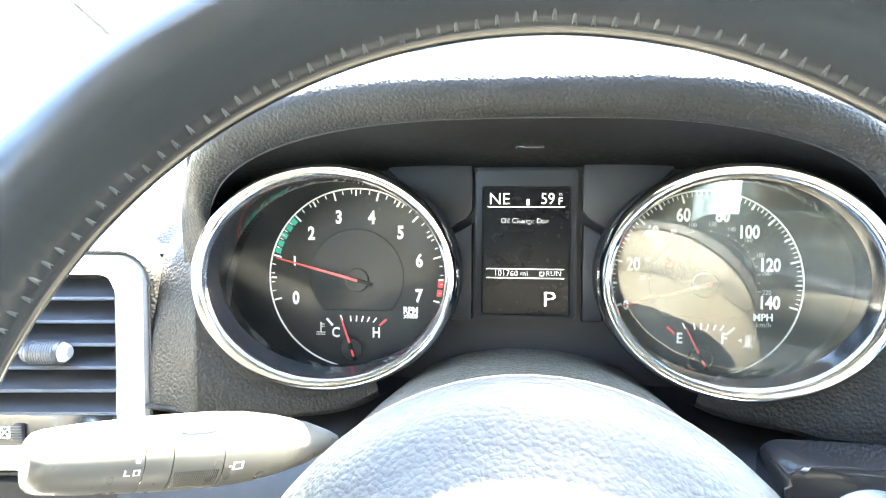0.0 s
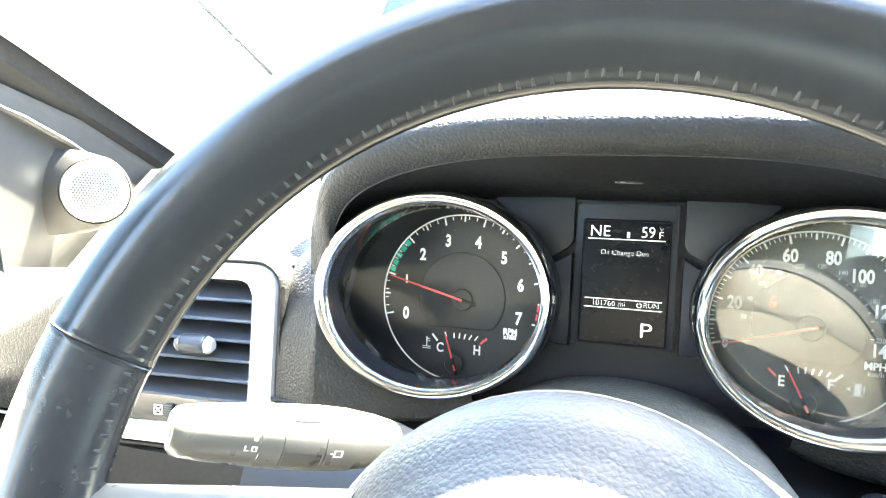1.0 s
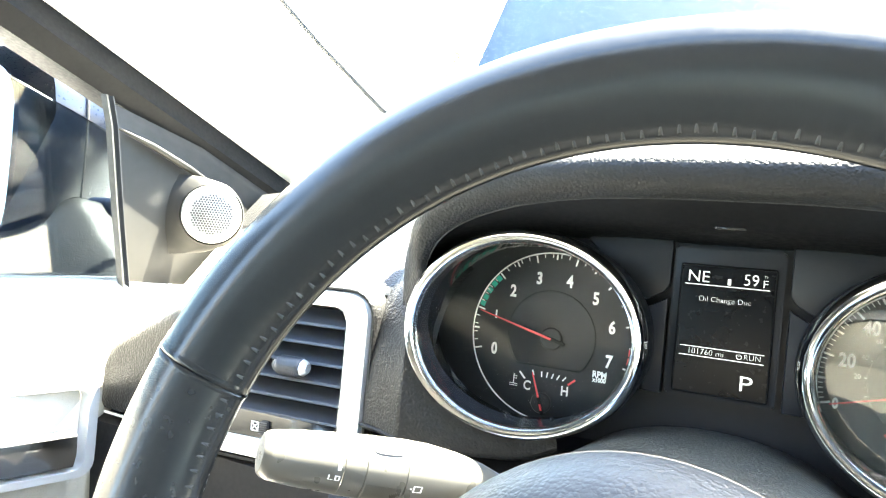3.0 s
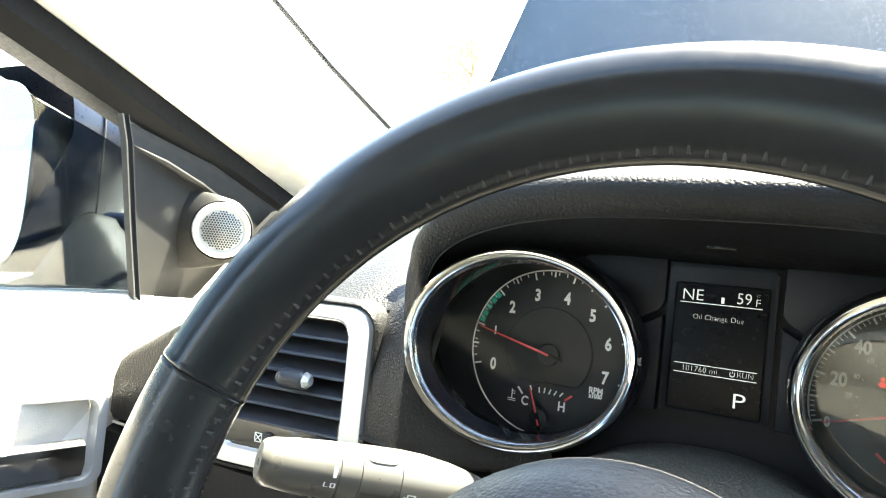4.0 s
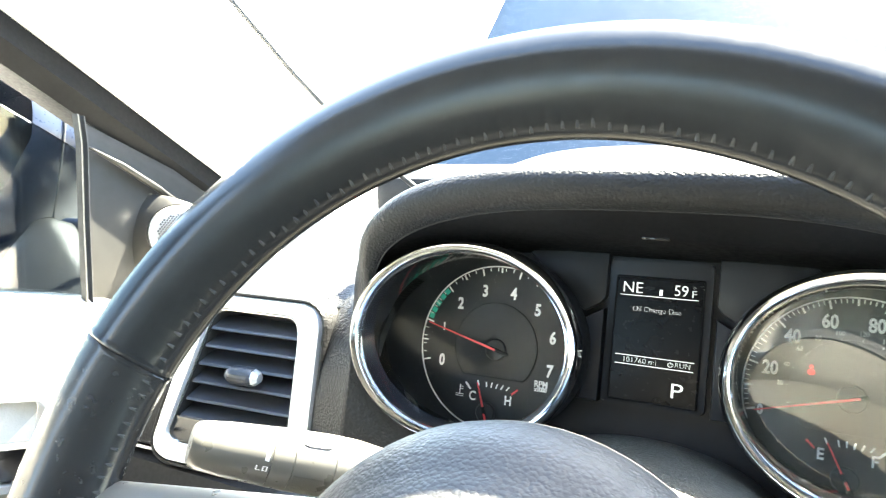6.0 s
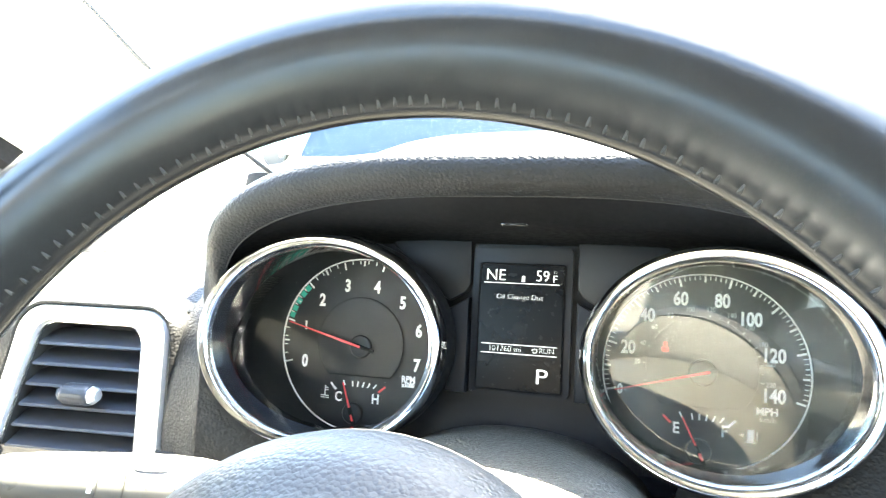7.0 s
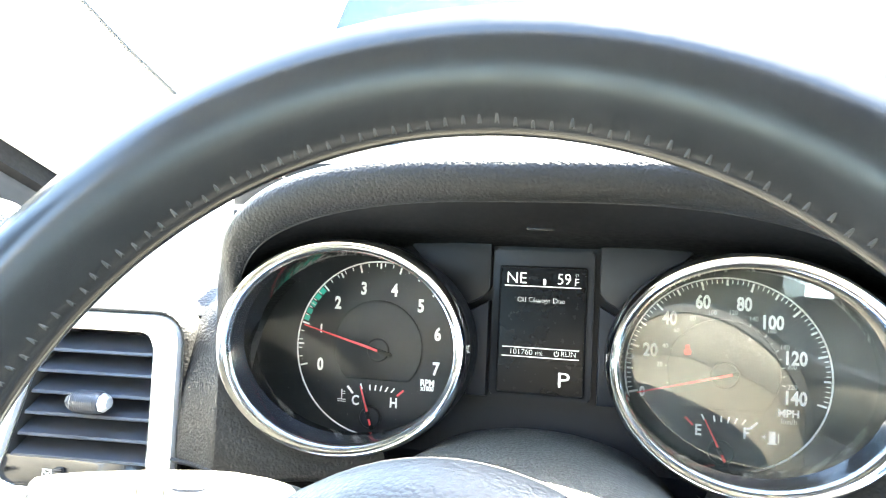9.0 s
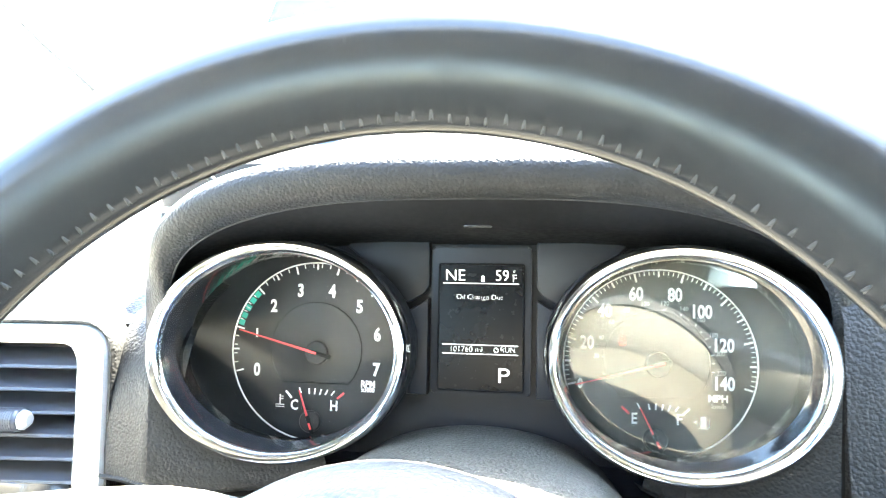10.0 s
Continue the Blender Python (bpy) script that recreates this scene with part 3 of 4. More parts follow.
writing("unit", "MPH", 0.1308, -0.0012, -0.0183, 0.0056, WHITE, speedo, fat=0.0002, squeeze=0.95)
writing("unit_small", "km/h", 0.1312, -0.0012, -0.0224, 0.0040, GREYPRINT, speedo)

# ---- display ----
display = part("display", plate(round_rect(-0.0298, -0.0215, 0.0284, 0.0644, 0.002), -0.003, 0.004, 0.0012), SATIN, cluster, "grey framed display between the dials")
part("screen", plate(round_rect(-0.0248, -0.0183, 0.0236, 0.0536, 0.0008), -0.0042, -0.0025), LCD_BACK, display, "dark display screen")
part("screen_edge", tube([(x, -0.0036, z) for x, z in round_rect(-0.0254, -0.0189, 0.0242, 0.0542, 0.0012)], 0.0006, 6, closed=True), PLASTIC, display, "dark bevel round the screen")
YS = -0.0045


def screen_text(text, x, z, size, align="LEFT", squeeze=0.98, fat=-0.00012, mat=None):
    writing("display_text", text, x, YS, z, size, mat or LCD_ON, display, align, fat, squeeze)


def screen_bar(x0, z0, x1, z1):
    part("display_line", bars(x0, z0, x1, z1, YS), LCD_ON, display, smooth=False)


screen_text("NE", -0.0220, 0.0473, 0.0094, squeeze=1.02)
screen_text("59", 0.0074, 0.0474, 0.0092, squeeze=0.90)
screen_text("F", 0.0171, 0.0460, 0.0062, squeeze=1.1)
screen_text("o", 0.0178, 0.0504, 0.0036)
for z in (0.0430, 0.0074, 0.0022):
    screen_bar(-0.0228, z - 0.0002, 0.0212, z + 0.0002)
screen_text("Oil Change Due", -0.0013, 0.0350, 0.0043, "CENTER")
screen_text("101760 mi", -0.0188, 0.0047, 0.0047)
screen_text("RUN", 0.0108, 0.0049, 0.0044)
part("power_symbol", tube([(0.0086 + 0.0013 * math.cos(t), YS - 0.0001, 0.0048 + 0.0013 * math.sin(t)) for t in np.linspace(radians(125), radians(415), 17)], 0.00018, 5), LCD_ON, display)
screen_bar(0.0085, 0.0050, 0.0087, 0.0066)
screen_bar(-0.0004, 0.0440, 0.0012, 0.0474)
screen_text("P", 0.0090, -0.0102, 0.0122, squeeze=1.25, fat=-0.0001)

# ---- steering wheel ----
WHEEL = pose(0.001, -0.246, -0.0515, -15.3, 0, 0)
WR, WT, WIDE = 0.1628, 0.0190, 1.018
wheel = thing("steering_wheel", "black leather-wrapped steering wheel with grey stitching", "steering wheel", (0.0, -0.243, -0.0506))


def on_rim(a, b, r):
    """A point of the rim's skin: a round outer half, a flatter inner half that falls straight towards its inner edge."""
    c, s = math.cos(b), math.sin(b)
    deep = 0.78 + 0.17 * c
    if c < 0 and s < 0:
        c, s = -abs(c) ** 1.2, -abs(s) ** 1.2
    if c < 0:
        c *= 1 + 0.045 * abs(c) ** 3
    return WHEEL @ Vector((WIDE * (WR + r * c) * math.cos(a), r * deep * s, (WR + r * c) * math.sin(a)))


def stitch_angles(a0, a1):
    n = int(radians(a1 - a0) * (WR - WT) / 0.0049)
    rnd = random.Random(int(a0))
    return [(radians(a0) + radians(a1 - a0) * (k + 0.5) / n + rnd.uniform(-0.003, 0.003), rnd.uniform(-3, 3)) for k in range(n)]


def rim(a0, a1, turn, n=120, m=40, tight=True):
    """The padded rim, drawn in a little where each stitch pulls the leather."""
    pulls = np.array([p for p in stitch_angles(a0 + 1, a1 - 1)]) if tight else np.zeros((0, 2))
    rows = []
    for a in np.linspace(radians(a0), radians(a1), n):
        near = float(np.exp(-(((pulls[:, 0] - a) / 0.0060) ** 2)).sum()) if len(pulls) else 0.0
        row = []
        for b in np.linspace(0, 2 * math.pi, m + 1)[:-1]:
            d = math.degrees(b) - (203 + turn)
            r = WT - 0.00010 * near * math.exp(-((d - 3) / 8) ** 2)
            row.append(on_rim(a, b, r))
        rows.append(row)
    return loft(rows, close_v=True, caps=True)


part("upper_rim", rim(19, 161, 0, 520), SKIN, wheel, "worn smooth black leather upper rim")
part("lower_rim", rim(161.6, 378.4, 0, 160, 32, False), SKIN_LOW, wheel, "polished black leather lower rim")


def stitches(a0, a1, turn, holes=False):
    """Slanting loops of thread laced over the inner seam of the rim, or the dark slits that they are drawn into."""
    out = []
    for an, jig in stitch_angles(a0, a1):
        top = 203 + turn + jig
        if holes:
            for lean in (-0.0045, 0.0045):
                p = [on_rim(an + lean * (1 - w), radians(top - 9 + 13 * w), WT - 0.00022) for w in (0, 0.35, 0.7, 1)]
                out.append(tube(p, [0.00012, 0.00026, 0.00036, 0.00030], 6))
            continue
        p = [on_rim(an + 0.002 - 0.004 * w, radians(top - 5 + 6 * w), WT - 0.0001 + 0.0002 * math.sin(math.pi * w)) for w in (0, 0.25, 0.5, 0.75, 1)]
        out.append(tube(p, [0.0002, 0.00030, 0.00034, 0.0003, 0.00015], 6))
    return merge(*out)


for a0, a1, turn in ((20, 160, 0), (162, 203, 0)):
    part("stitching", stitches(a0, a1, turn), THREAD, wheel, "coarse grey thread stitching", kind="stuff")
    part("stitch_line", stitches(a0, a1, turn, True), RUBBER, wheel, "dark punched stitch line", kind="stuff")
for a in (19, 161.3):
    ridge = [[on_rim(radians(a + da), t, WT + h) for t in np.linspace(0, 2 * math.pi, 49)[:-1]] for da, h in ((-0.9, 0.00003), (-0.5, 0.00020), (-0.15, 0.0003), (0.02, 0.0), (0.1, -0.0007), (0.18, 0.0), (0.35, 0.0003), (0.9, 0.00003))]
    part("joint_ring", loft(ridge, close_v=True), SKIN, wheel, "folded leather joint")
# airbag cover and spokes
rows = []
for s, d in ((0.02, 0.050), (0.30, 0.047), (0.60, 0.042), (0.80, 0.035), (0.91, 0.027), (0.956, 0.0205), (0.968, 0.019), (0.985, 0.010), (0.972, 0.003), (0.94, -0.004), (0.90, -0.0092), (0.86, -0.0128), (0.80, -0.0165), (0.775, -0.018), (0.75, -0.0205), (0.66, -0.026), (0.45, -0.032), (0.15, -0.0345), (0.02, -0.035)):
    rows.append([WHEEL @ Vector((0.077 * s * math.cos(t), d, -0.0225 + (0.079 if math.sin(t) > 0 else 0.09) * s * math.sin(t))) for t in np.linspace(0, 2 * math.pi, 73)[:-1]])
part("airbag_cover", loft(rows[6:], close_v=True), PAD, wheel, "rounded black grained airbag cover")
# Takes the shroud's sunlit tone, lighter than the airbag skin.
part("back_cover", loft(rows[:6], close_v=True, caps=True), SHROUD, wheel, "grained cover at the back of the hub, coloured warm and pale as if sunlit")
for s in (-1, 1):
    rows = []
    for u in np.linspace(0, 1, 10):
        x = 0.055 + 0.105 * u
        h, d, z = 0.034 - 0.002 * u, 0.011, -0.012 - 0.014 * u
        rows.append([WHEEL @ Vector((s * x, 0.006 - 0.012 * (1 - u) + d * math.sin(b), z + h * math.copysign(abs(math.cos(b)) ** 0.6, math.cos(b)))) for b in np.linspace(0, 2 * math.pi, 25)[:-1]])
    part("spoke", loft(rows, close_v=True, caps=True), STALK, wheel, "smooth satin spoke")

SHELL = ((0.0, 0.9), (-0.06, 0.97), (-0.10, 1.0), (-0.150, 1.0), (-0.185, 0.99), (-0.198, 0.95), (-0.204, 0.86))


def on_shell(t, y, s):
    return Vector((0.088 * s * math.cos(t), y, -0.089 + 0.055 * s * abs(math.sin(t)) ** 0.8 * (1 if math.sin(t) > 0 else -1.2)))


rows = [[on_shell(t, y, s) for t in np.linspace(0, 2 * math.pi, 49)[:-1]] for y, s in SHELL]
column = thing("column_shroud", "black plastic shroud round the steering column", "column shroud", (0, -0.06, -0.085))
part("shell", loft(rows, close_v=True, caps=True), SHROUD, column, "grained upper shell, coloured warm and pale as if sunlit")
part("parting_line", tube([on_shell(radians(a), y, 1.0) for a, y in ((88, -0.200), (72, -0.186), (58, -0.168), (48, -0.140), (36, -0.126), (18, -0.116))], 0.0008, 6), RUBBER, column, "dark moulding line over the shell")
rows = [[WHEEL @ Vector((0.03 * math.cos(t), d, -0.012 + 0.03 * math.sin(t))) for t in np.linspace(0, 2 * math.pi, 25)[:-1]] for d in (0.02, 0.13)]
part("column_tube", loft(rows, close_v=True, caps=True), RUBBER, column)

# ---- stalk ----
stalk = thing("indicator_stalk", "black plastic indicator stalk with a lamp dial", "stalk", (-0.08, -0.12, -0.053))
A, B = Vector((-0.1595, -0.196, -0.0412)), Vector((-0.0835, -0.105, -0.0615))
STALK_R = ((0.0, 0.0078), (0.012, 0.0094), (0.035, 0.0103), (0.12, 0.0116), (0.28, 0.0130), (0.36, 0.0136), (0.52, 0.0142), (0.62, 0.0138), (0.74, 0.0120), (0.86, 0.0088), (0.95, 0.0050), (1.0, 0.0022))


def stalk_radius(u):
    return float(np.interp(u, [k for k, _ in STALK_R], [r for _, r in STALK_R]))


def on_stalk(u, off=0.0, n=32, a0=0.0, a1=360.0, shrink=1.0):
    """A ring (or an arc of it) round the stalk at u along its length, off metres outside its skin."""
    p, ax = A.lerp(B, u), (B - A).normalized()
    side = ax.cross(Vector((0, 0, 1))).normalized()
    up = side.cross(ax)
    full, r = a1 - a0 > 359, stalk_radius(u) * shrink + off
    return [p + r * (math.cos(t) * side * 0.9 + math.sin(t) * up) for t in np.linspace(radians(a0), radians(a1), n + 1)[:(-1 if full else None)]]


def stalk_piece(us, gap=0.0005):
    """A length of the stalk with a fine groove at both ends."""
    return loft([on_stalk(us[0], -gap)] + [on_stalk(u) for u in us] + [on_stalk(us[-1], -gap)], close_v=True)


part("knob", loft([on_stalk(0.0, shrink=0.05)] + [on_stalk(u) for u in (0.0, 0.012, 0.035, 0.12, 0.20, 0.2785)] + [on_stalk(0.280, -0.0006)], close_v=True), STALK, stalk, "smooth end knob of the stalk")
part("collar", stalk_piece((0.2815, 0.283, 0.32, 0.357, 0.3585)), STALK, stalk)
part("ring_dial", stalk_piece((0.3615, 0.363, 0.44, 0.514, 0.5155)), STALK, stalk)
part("arm", loft([on_stalk(0.517, -0.0006)] + [on_stalk(u) for u in (0.5185, 0.57, 0.62, 0.68, 0.74, 0.80, 0.86, 0.91, 0.95, 1.0)], close_v=True, caps=True), STALK, stalk)
# finger notch, ribs and printed marks
for grow, off, mt, nm in ((1.0, 0.00012, GLOSS, "notch"), (0.72, 0.00022, GREYGREEN, "notch_floor")):
    rows = []
    for u in np.linspace(0.437 - 0.058 * (0.94 + 0.06 * grow), 0.437 + 0.058 * (0.94 + 0.06 * grow), 17):
        w = 10.0 * grow * max(0.06, 1 - abs((u - 0.437) / 0.060) ** 4) ** 0.5
        rows.append(on_stalk(u, off, 8, a0=48 - w, a1=48 + w))
    bm = loft(rows)
    bmesh.ops.solidify(bm, geom=bm.faces[:], thickness=0.0003)
    part(nm, bm, mt, stalk, "finger notch of the stalk")
for k in range(22):
    u = 0.372 + 0.132 * k / 21
    part("rib", loft([on_stalk(v, o, 8, a0=-50, a1=-16) for v, o in ((u - 0.002, 0.0), (u - 0.001, 0.0004), (u + 0.001, 0.0004), (u + 0.002, 0.0))]), STALK, stalk)
part("mark", loft([on_stalk(v, 0.0001, 6, a0=2, a1=26) for v in (0.255, 0.268)]), WHITE, stalk)
for u0, u1, a0, a1 in ((0.228, 0.233, -18, -8), (0.228, 0.246, -18, -16.5), (0.252, 0.257, -18, -8), (0.266, 0.271, -18, -8), (0.252, 0.271, -18, -16.5), (0.252, 0.271, -9.5, -8), (0.548, 0.585, -20, -18), (0.548, 0.585, -9, -7), (0.548, 0.555, -18, -9), (0.578, 0.585, -18, -9), (0.536, 0.545, -15, -12)):
    part("mark", loft([on_stalk(v, 0.0001, 3, a0=a0, a1=a1) for v in (u0, u1)]), WHITE, stalk)

# ---- side vent ----
VENT = pose(-0.262, -0.0500, -0.040, 0, 0, 8)
vent = thing("air_vent", "black slatted air vent in a silver surround", "air vent", (-0.262, -0.05, -0.04))


def slanted(x0, z0, x1, z1, r, lean=0.0, seg=6):
    return [(x + lean * (z - z1) * max(0.0, min(1.0, (x1 - x) / (x1 - x0))), z) for x, z in round_rect(x0, z0, x1, z1, r, seg)]


def frame_ring(outer, inner, y0, y1, lip):
    rows = []
    for o, y in ((0.0, y1), (0.0, y0 + lip), (0.12, y0), (0.88, y0), (1.0, y0 + lip), (1.0, y1 + 0.01)):
        rows.append([(a[0] + (b[0] - a[0]) * o, y, a[1] + (b[1] - a[1]) * o) for a, b in zip(outer, inner)])
    return loft(rows, close_v=True)


o, i = slanted(-0.046, -0.066, 0.054, 0.056, 0.016, 0.24), slanted(-0.033, -0.052, 0.0355, 0.0455, 0.010, 0.30)
bm = frame_ring(o, i, -0.004, 0.012, 0.003)
bm.transform(VENT)
part("surround", bm, SILVER, vent, "satin silver surround")


def grown(outline, d):
    """The outline pushed outwards by d."""
    n = len(outline)
    out = []
    for k in range(n):
        (x0, z0), (x1, z1) = outline[k - 1], outline[(k + 1) % n]
        w = math.hypot(x1 - x0, z1 - z0) or 1.0
        out.append((outline[k][0] + d * (z1 - z0) / w, outline[k][1] - d * (x1 - x0) / w))
    return out


bm = loft([[(x, y, z) for x, z in grown(o, d)] for d, y in ((-0.0012, 0.004), (-0.0004, -0.0012), (0.0006, -0.0028), (0.0018, -0.0030), (0.0029, -0.0018), (0.0035, 0.0012), (0.0040, 0.010), (0.0046, 0.040))], close_v=True)
bm.transform(VENT)
part("vent_lip", bm, GRAIN, dash, "rolled grained lip round the vent")
bm = tube([(x, -0.0005, z) for x, z in i], 0.0008, 6, closed=True)
bm.transform(VENT)
part("edge_line", bm, CHROME, vent, "thin chrome line inside the surround")
for k in range(6):
    z = 0.034 - 0.0130 * k
    x0 = -0.031 + 0.28 * (z - 0.0455)
    prof = [(0.0, 0.0), (-0.0012, 0.0008), (-0.0006, 0.0022), (0.004, 0.0045), (0.011, 0.0085), (0.018, 0.0105), (0.018, 0.0085), (0.009, 0.005), (0.003, 0.0005)]
    bm = loft([[(x, y, z - 0.004 + h) for y, h in prof] for x in (x0, x0 * 0.5 + 0.017, 0.0350)], close_v=True, caps=True)
    bm.transform(VENT)
    part("slat", bm, SLAT, vent)
bm = loft([[(x, y, z) for x, z in grown(i, d)] for d, y in ((-0.0003, 0.0008), (-0.0010, 0.0020), (-0.0012, 0.030))], close_v=True)
bm.transform(VENT)
part("throat", bm, RUBBER, vent, "black inner wall of the vent")
bm = box((-0.06, 0.028, -0.06), (0.05, 0.032, 0.055))
bm.transform(VENT)
part("back", bm, RUBBER, vent)
KN = VENT @ pose(0.0005, -0.004, 0.002) @ Matrix.Diagonal((1.15, 1.0, 1.0, 1))
rows = [[(x, -0.0075 * s * math.cos(t) - 0.001, 0.0068 * s * math.sin(t)) for t in np.linspace(0, 2 * math.pi, 25)[:-1]] for x, s in ((-0.0088, 0.88), (-0.0080, 0.97), (-0.006, 1.0), (0.0040, 1.0), (0.0056, 0.97), (0.0064, 0.88))]
bm = loft(rows, close_v=True, caps=True)
bm.transform(KN)
knob = part("vent_knob", bm, SLAT, vent, "ribbed thumb knob")
for sg, e0 in ((1, 0.0064), (-1, 0.0088)):
    rows = [[(sg * (e0 + x), -0.0075 * s * math.cos(t) - 0.001, 0.0068 * s * math.sin(t)) for t in np.linspace(0, 2 * math.pi, 9)[:-1]] for x, s in ((0.0, 0.84), (0.0012, 0.84), (0.0038, 0.50))]
    bm = loft(rows, close_v=True, caps=True)
    bm.transform(KN)
    part("knob_end", bm, SILVER if sg > 0 else SLAT, knob, "bright silver end" if sg > 0 else "", smooth=False)
for k in range(11):
    bm = tube([(0.0, -0.0077 * math.cos(t) - 0.001, 0.0070 * math.sin(t)) for t in np.linspace(-1.3, 1.3, 8)], 0.00022, 5)
    bm.transform(KN @ pose(-0.0074 + 0.0012 * k, 0, 0))
    part("rib", bm, SLAT, knob)
bm = plate(slanted(-0.060, -0.0515, 0.0345, -0.0335, 0.004), -0.001, 0.012, 0.001)
bm.transform(VENT)
part("vent_foot", bm, GLOSS, vent, "gloss black strip under the slats")
for x0, z0, x1, z1 in ((-0.0305, -0.0407, -0.0245, -0.0413), (-0.0305, -0.0467, -0.0245, -0.0473), (-0.0305, -0.0473, -0.0299, -0.0407), (-0.0251, -0.0473, -0.0245, -0.0407)):
    bm = box((x0, -0.0014, min(z0, z1)), (x1, -0.0008, max(z0, z1)))
    bm.transform(VENT)
    part("icon_line", bm, WHITE, vent, smooth=False)
for s in (-1, 1):
    bm = box((-0.0036, -0.0003, -0.0003), (0.0036, 0.0003, 0.0003))
    bm.transform(VENT @ pose(-0.0275, -0.0011, -0.0440, 0, 45 * s, 0))
    part("icon_line", bm, WHITE, vent, smooth=False)

bm = box((-0.0220, -0.0035, -0.0490), (-0.0165, 0.004, -0.0390), 0.0012)
bm.transform(VENT)
part("thumb_wheel", bm, RUBBER, vent, "ribbed black thumb wheel")
for k in range(6):
    bm = box((-0.0222, -0.0041, -0.0480 + 0.0015 * k), (-0.0163, -0.0033, -0.0474 + 0.0015 * k))
    bm.transform(VENT)
    part("rib", bm, SLAT, vent, smooth=False)

# ---- windscreen pillar, door, mirror ----
pillar = thing("windscreen_pillar", "beige and black trimmed windscreen pillar", "pillar", (-0.5, 0.1, 0.1), kind="structure")
lo, hi = Vector((-0.50, 0.20, 0.074)), Vector((-0.50, -0.30, 0.242))
part("dark_trim", loft([[p + Vector((dx, dy, dz)) for dx, dy, dz in ((0, 0, 0), (0.01, 0.004, 0.014), (0.0, 0.01, 0.036), (-0.03, 0.01, 0.036), (-0.03, 0, 0))] for p in (lo, lo.lerp(hi, 0.5), hi)], close_v=True, caps=True), PLASTIC, pillar)
part("beige_trim", loft([[p + Vector((dx, dy, dz)) for dx, dy, dz in ((0.002, 0.010, 0.036), (0.03, 0.045, 0.040), (0.02, 0.075, 0.050), (-0.03, 0.03, 0.040))] for p in (lo, lo.lerp(hi, 0.5), hi)], close_v=True, caps=True), BEIGE, pillar)

door = thing("car_door", "dark car door with tweeter panel and beige trim", "car door", (-0.5, -0.1, -0.1))
sail = part("sail_panel", loft([[(-0.485, -0.018, -0.010), (-0.487, -0.048, 0.140), (-0.492, -0.046, 0.150)], [(-0.480, 0.10, -0.012), (-0.483, 0.06, 0.116), (-0.490, 0.06, 0.128)], [(-0.478, 0.19, -0.015), (-0.482, 0.17, 0.078), (-0.490, 0.17, 0.09)]]), DOORBLACK, door, "black triangular corner panel")
part("panel_ridge", tube([(-0.4835, -0.040, 0.128), (-0.480, -0.005, 0.118), (-0.478, 0.035, 0.104), (-0.477, 0.080, 0.086)], [0.001, 0.0030, 0.0034, 0.002], 10), DOORBLACK, door, "raised upper edge of the corner panel")
for k, (r0, r1, d, mt, nm) in enumerate(((0.036, 0.042, 0.0, DOORBLACK, "tweeter_pod"), (0.028, 0.033, 0.024, GRILLE, "tweeter_grille"))):
    c, ax = Vector((-0.470, 0.060, 0.0615)), Vector((0.72, -0.68, 0.05)).normalized()
    u = ax.cross(Vector((0, 0, 1))).normalized()
    w = u.cross(ax)
    rows = [[c + ax * dd + Vector((-0.1, -1, 0.0)) * sh + rr * (math.cos(t) * u + math.sin(t) * w) for t in np.linspace(0, 2 * math.pi, 41)[:-1]] for rr, dd, sh in (((0.036, -0.030, 0.060), (0.038, -0.014, 0.042), (0.0365, 0.003, 0.018), (0.0330, 0.017, 0.004), (0.0285, 0.0225, 0), (0.027, 0.015, 0)) if k == 0 else ((0.027, 0.020, 0), (0.027, 0.0265, 0), (0.0255, 0.028, 0), (0.0215, 0.0265, 0), (0.0205, 0.023, 0), (0.0005, 0.0255, 0)))]
    part(nm, loft(rows, close_v=True), mt, door)
holes = []
for i in range(-8, 9):
    for j in range(-8, 9):
        p, q = (i + 0.5 * (j % 2)) * 0.0026, j * 0.00225
        if p * p + q * q < 0.0185 ** 2:
            h = 0.0258 - 0.0025 * (math.hypot(p, q) / 0.02) ** 2
            holes.append(loft([[c + ax * (h + e) + u * (p + 0.00105 * s * math.cos(t)) + w * (q + 0.00105 * s * math.sin(t)) for t in np.linspace(0, 2 * math.pi, 7)[:-1]] for s, e in ((1, -0.0006), (1, 0.0002), (0.05, 0.0002))], close_v=True))
part("speaker_mesh", merge(*holes), RUBBER, door, "small round speaker holes", kind="stuff")
for dy, wd in ((-0.004, 0.0025), (0.002, 0.002)):
    part("window_channel", loft([[(-0.484 + ex, y0 + dy + ey, z0) for ex, ey in ((0, 0), (0.006, 0.001), (0.006, wd), (0, wd + 0.001))] for y0, z0 in ((-0.020, -0.012), (-0.034, 0.06), (-0.046, 0.128), (-0.053, 0.152))], close_v=True, caps=True), RUBBER if wd > 0.0022 else SATIN, door)
part("belt_trim", loft([[(-0.50 + dx, y, -0.006 + dz - 0.02 * max(0, y)) for y in (-0.6, -0.3, 0.0, 0.2, 0.3)] for dx, dz in ((-0.12, -0.03), (-0.06, 0.0), (0.015, 0.002), (0.040, -0.015), (0.052, -0.07), (0.03, -0.2), (0.03, -0.5))]), DOORTRIM, door)

DOORFACE = pose(-0.452, -0.127, -0.110, 0, 0, 78)
o, i = slanted(-0.075, -0.040, 0.062, 0.036, 0.012), slanted(-0.068, -0.033, 0.053, 0.028, 0.009)
bm = frame_ring(o, i, -0.004, 0.004, 0.002)
bm.transform(DOORFACE)
pull = part("handle_surround", bm, SILVER, door, "silver surround of the inner door handle")
bm = plate(i, 0.010, 0.02)
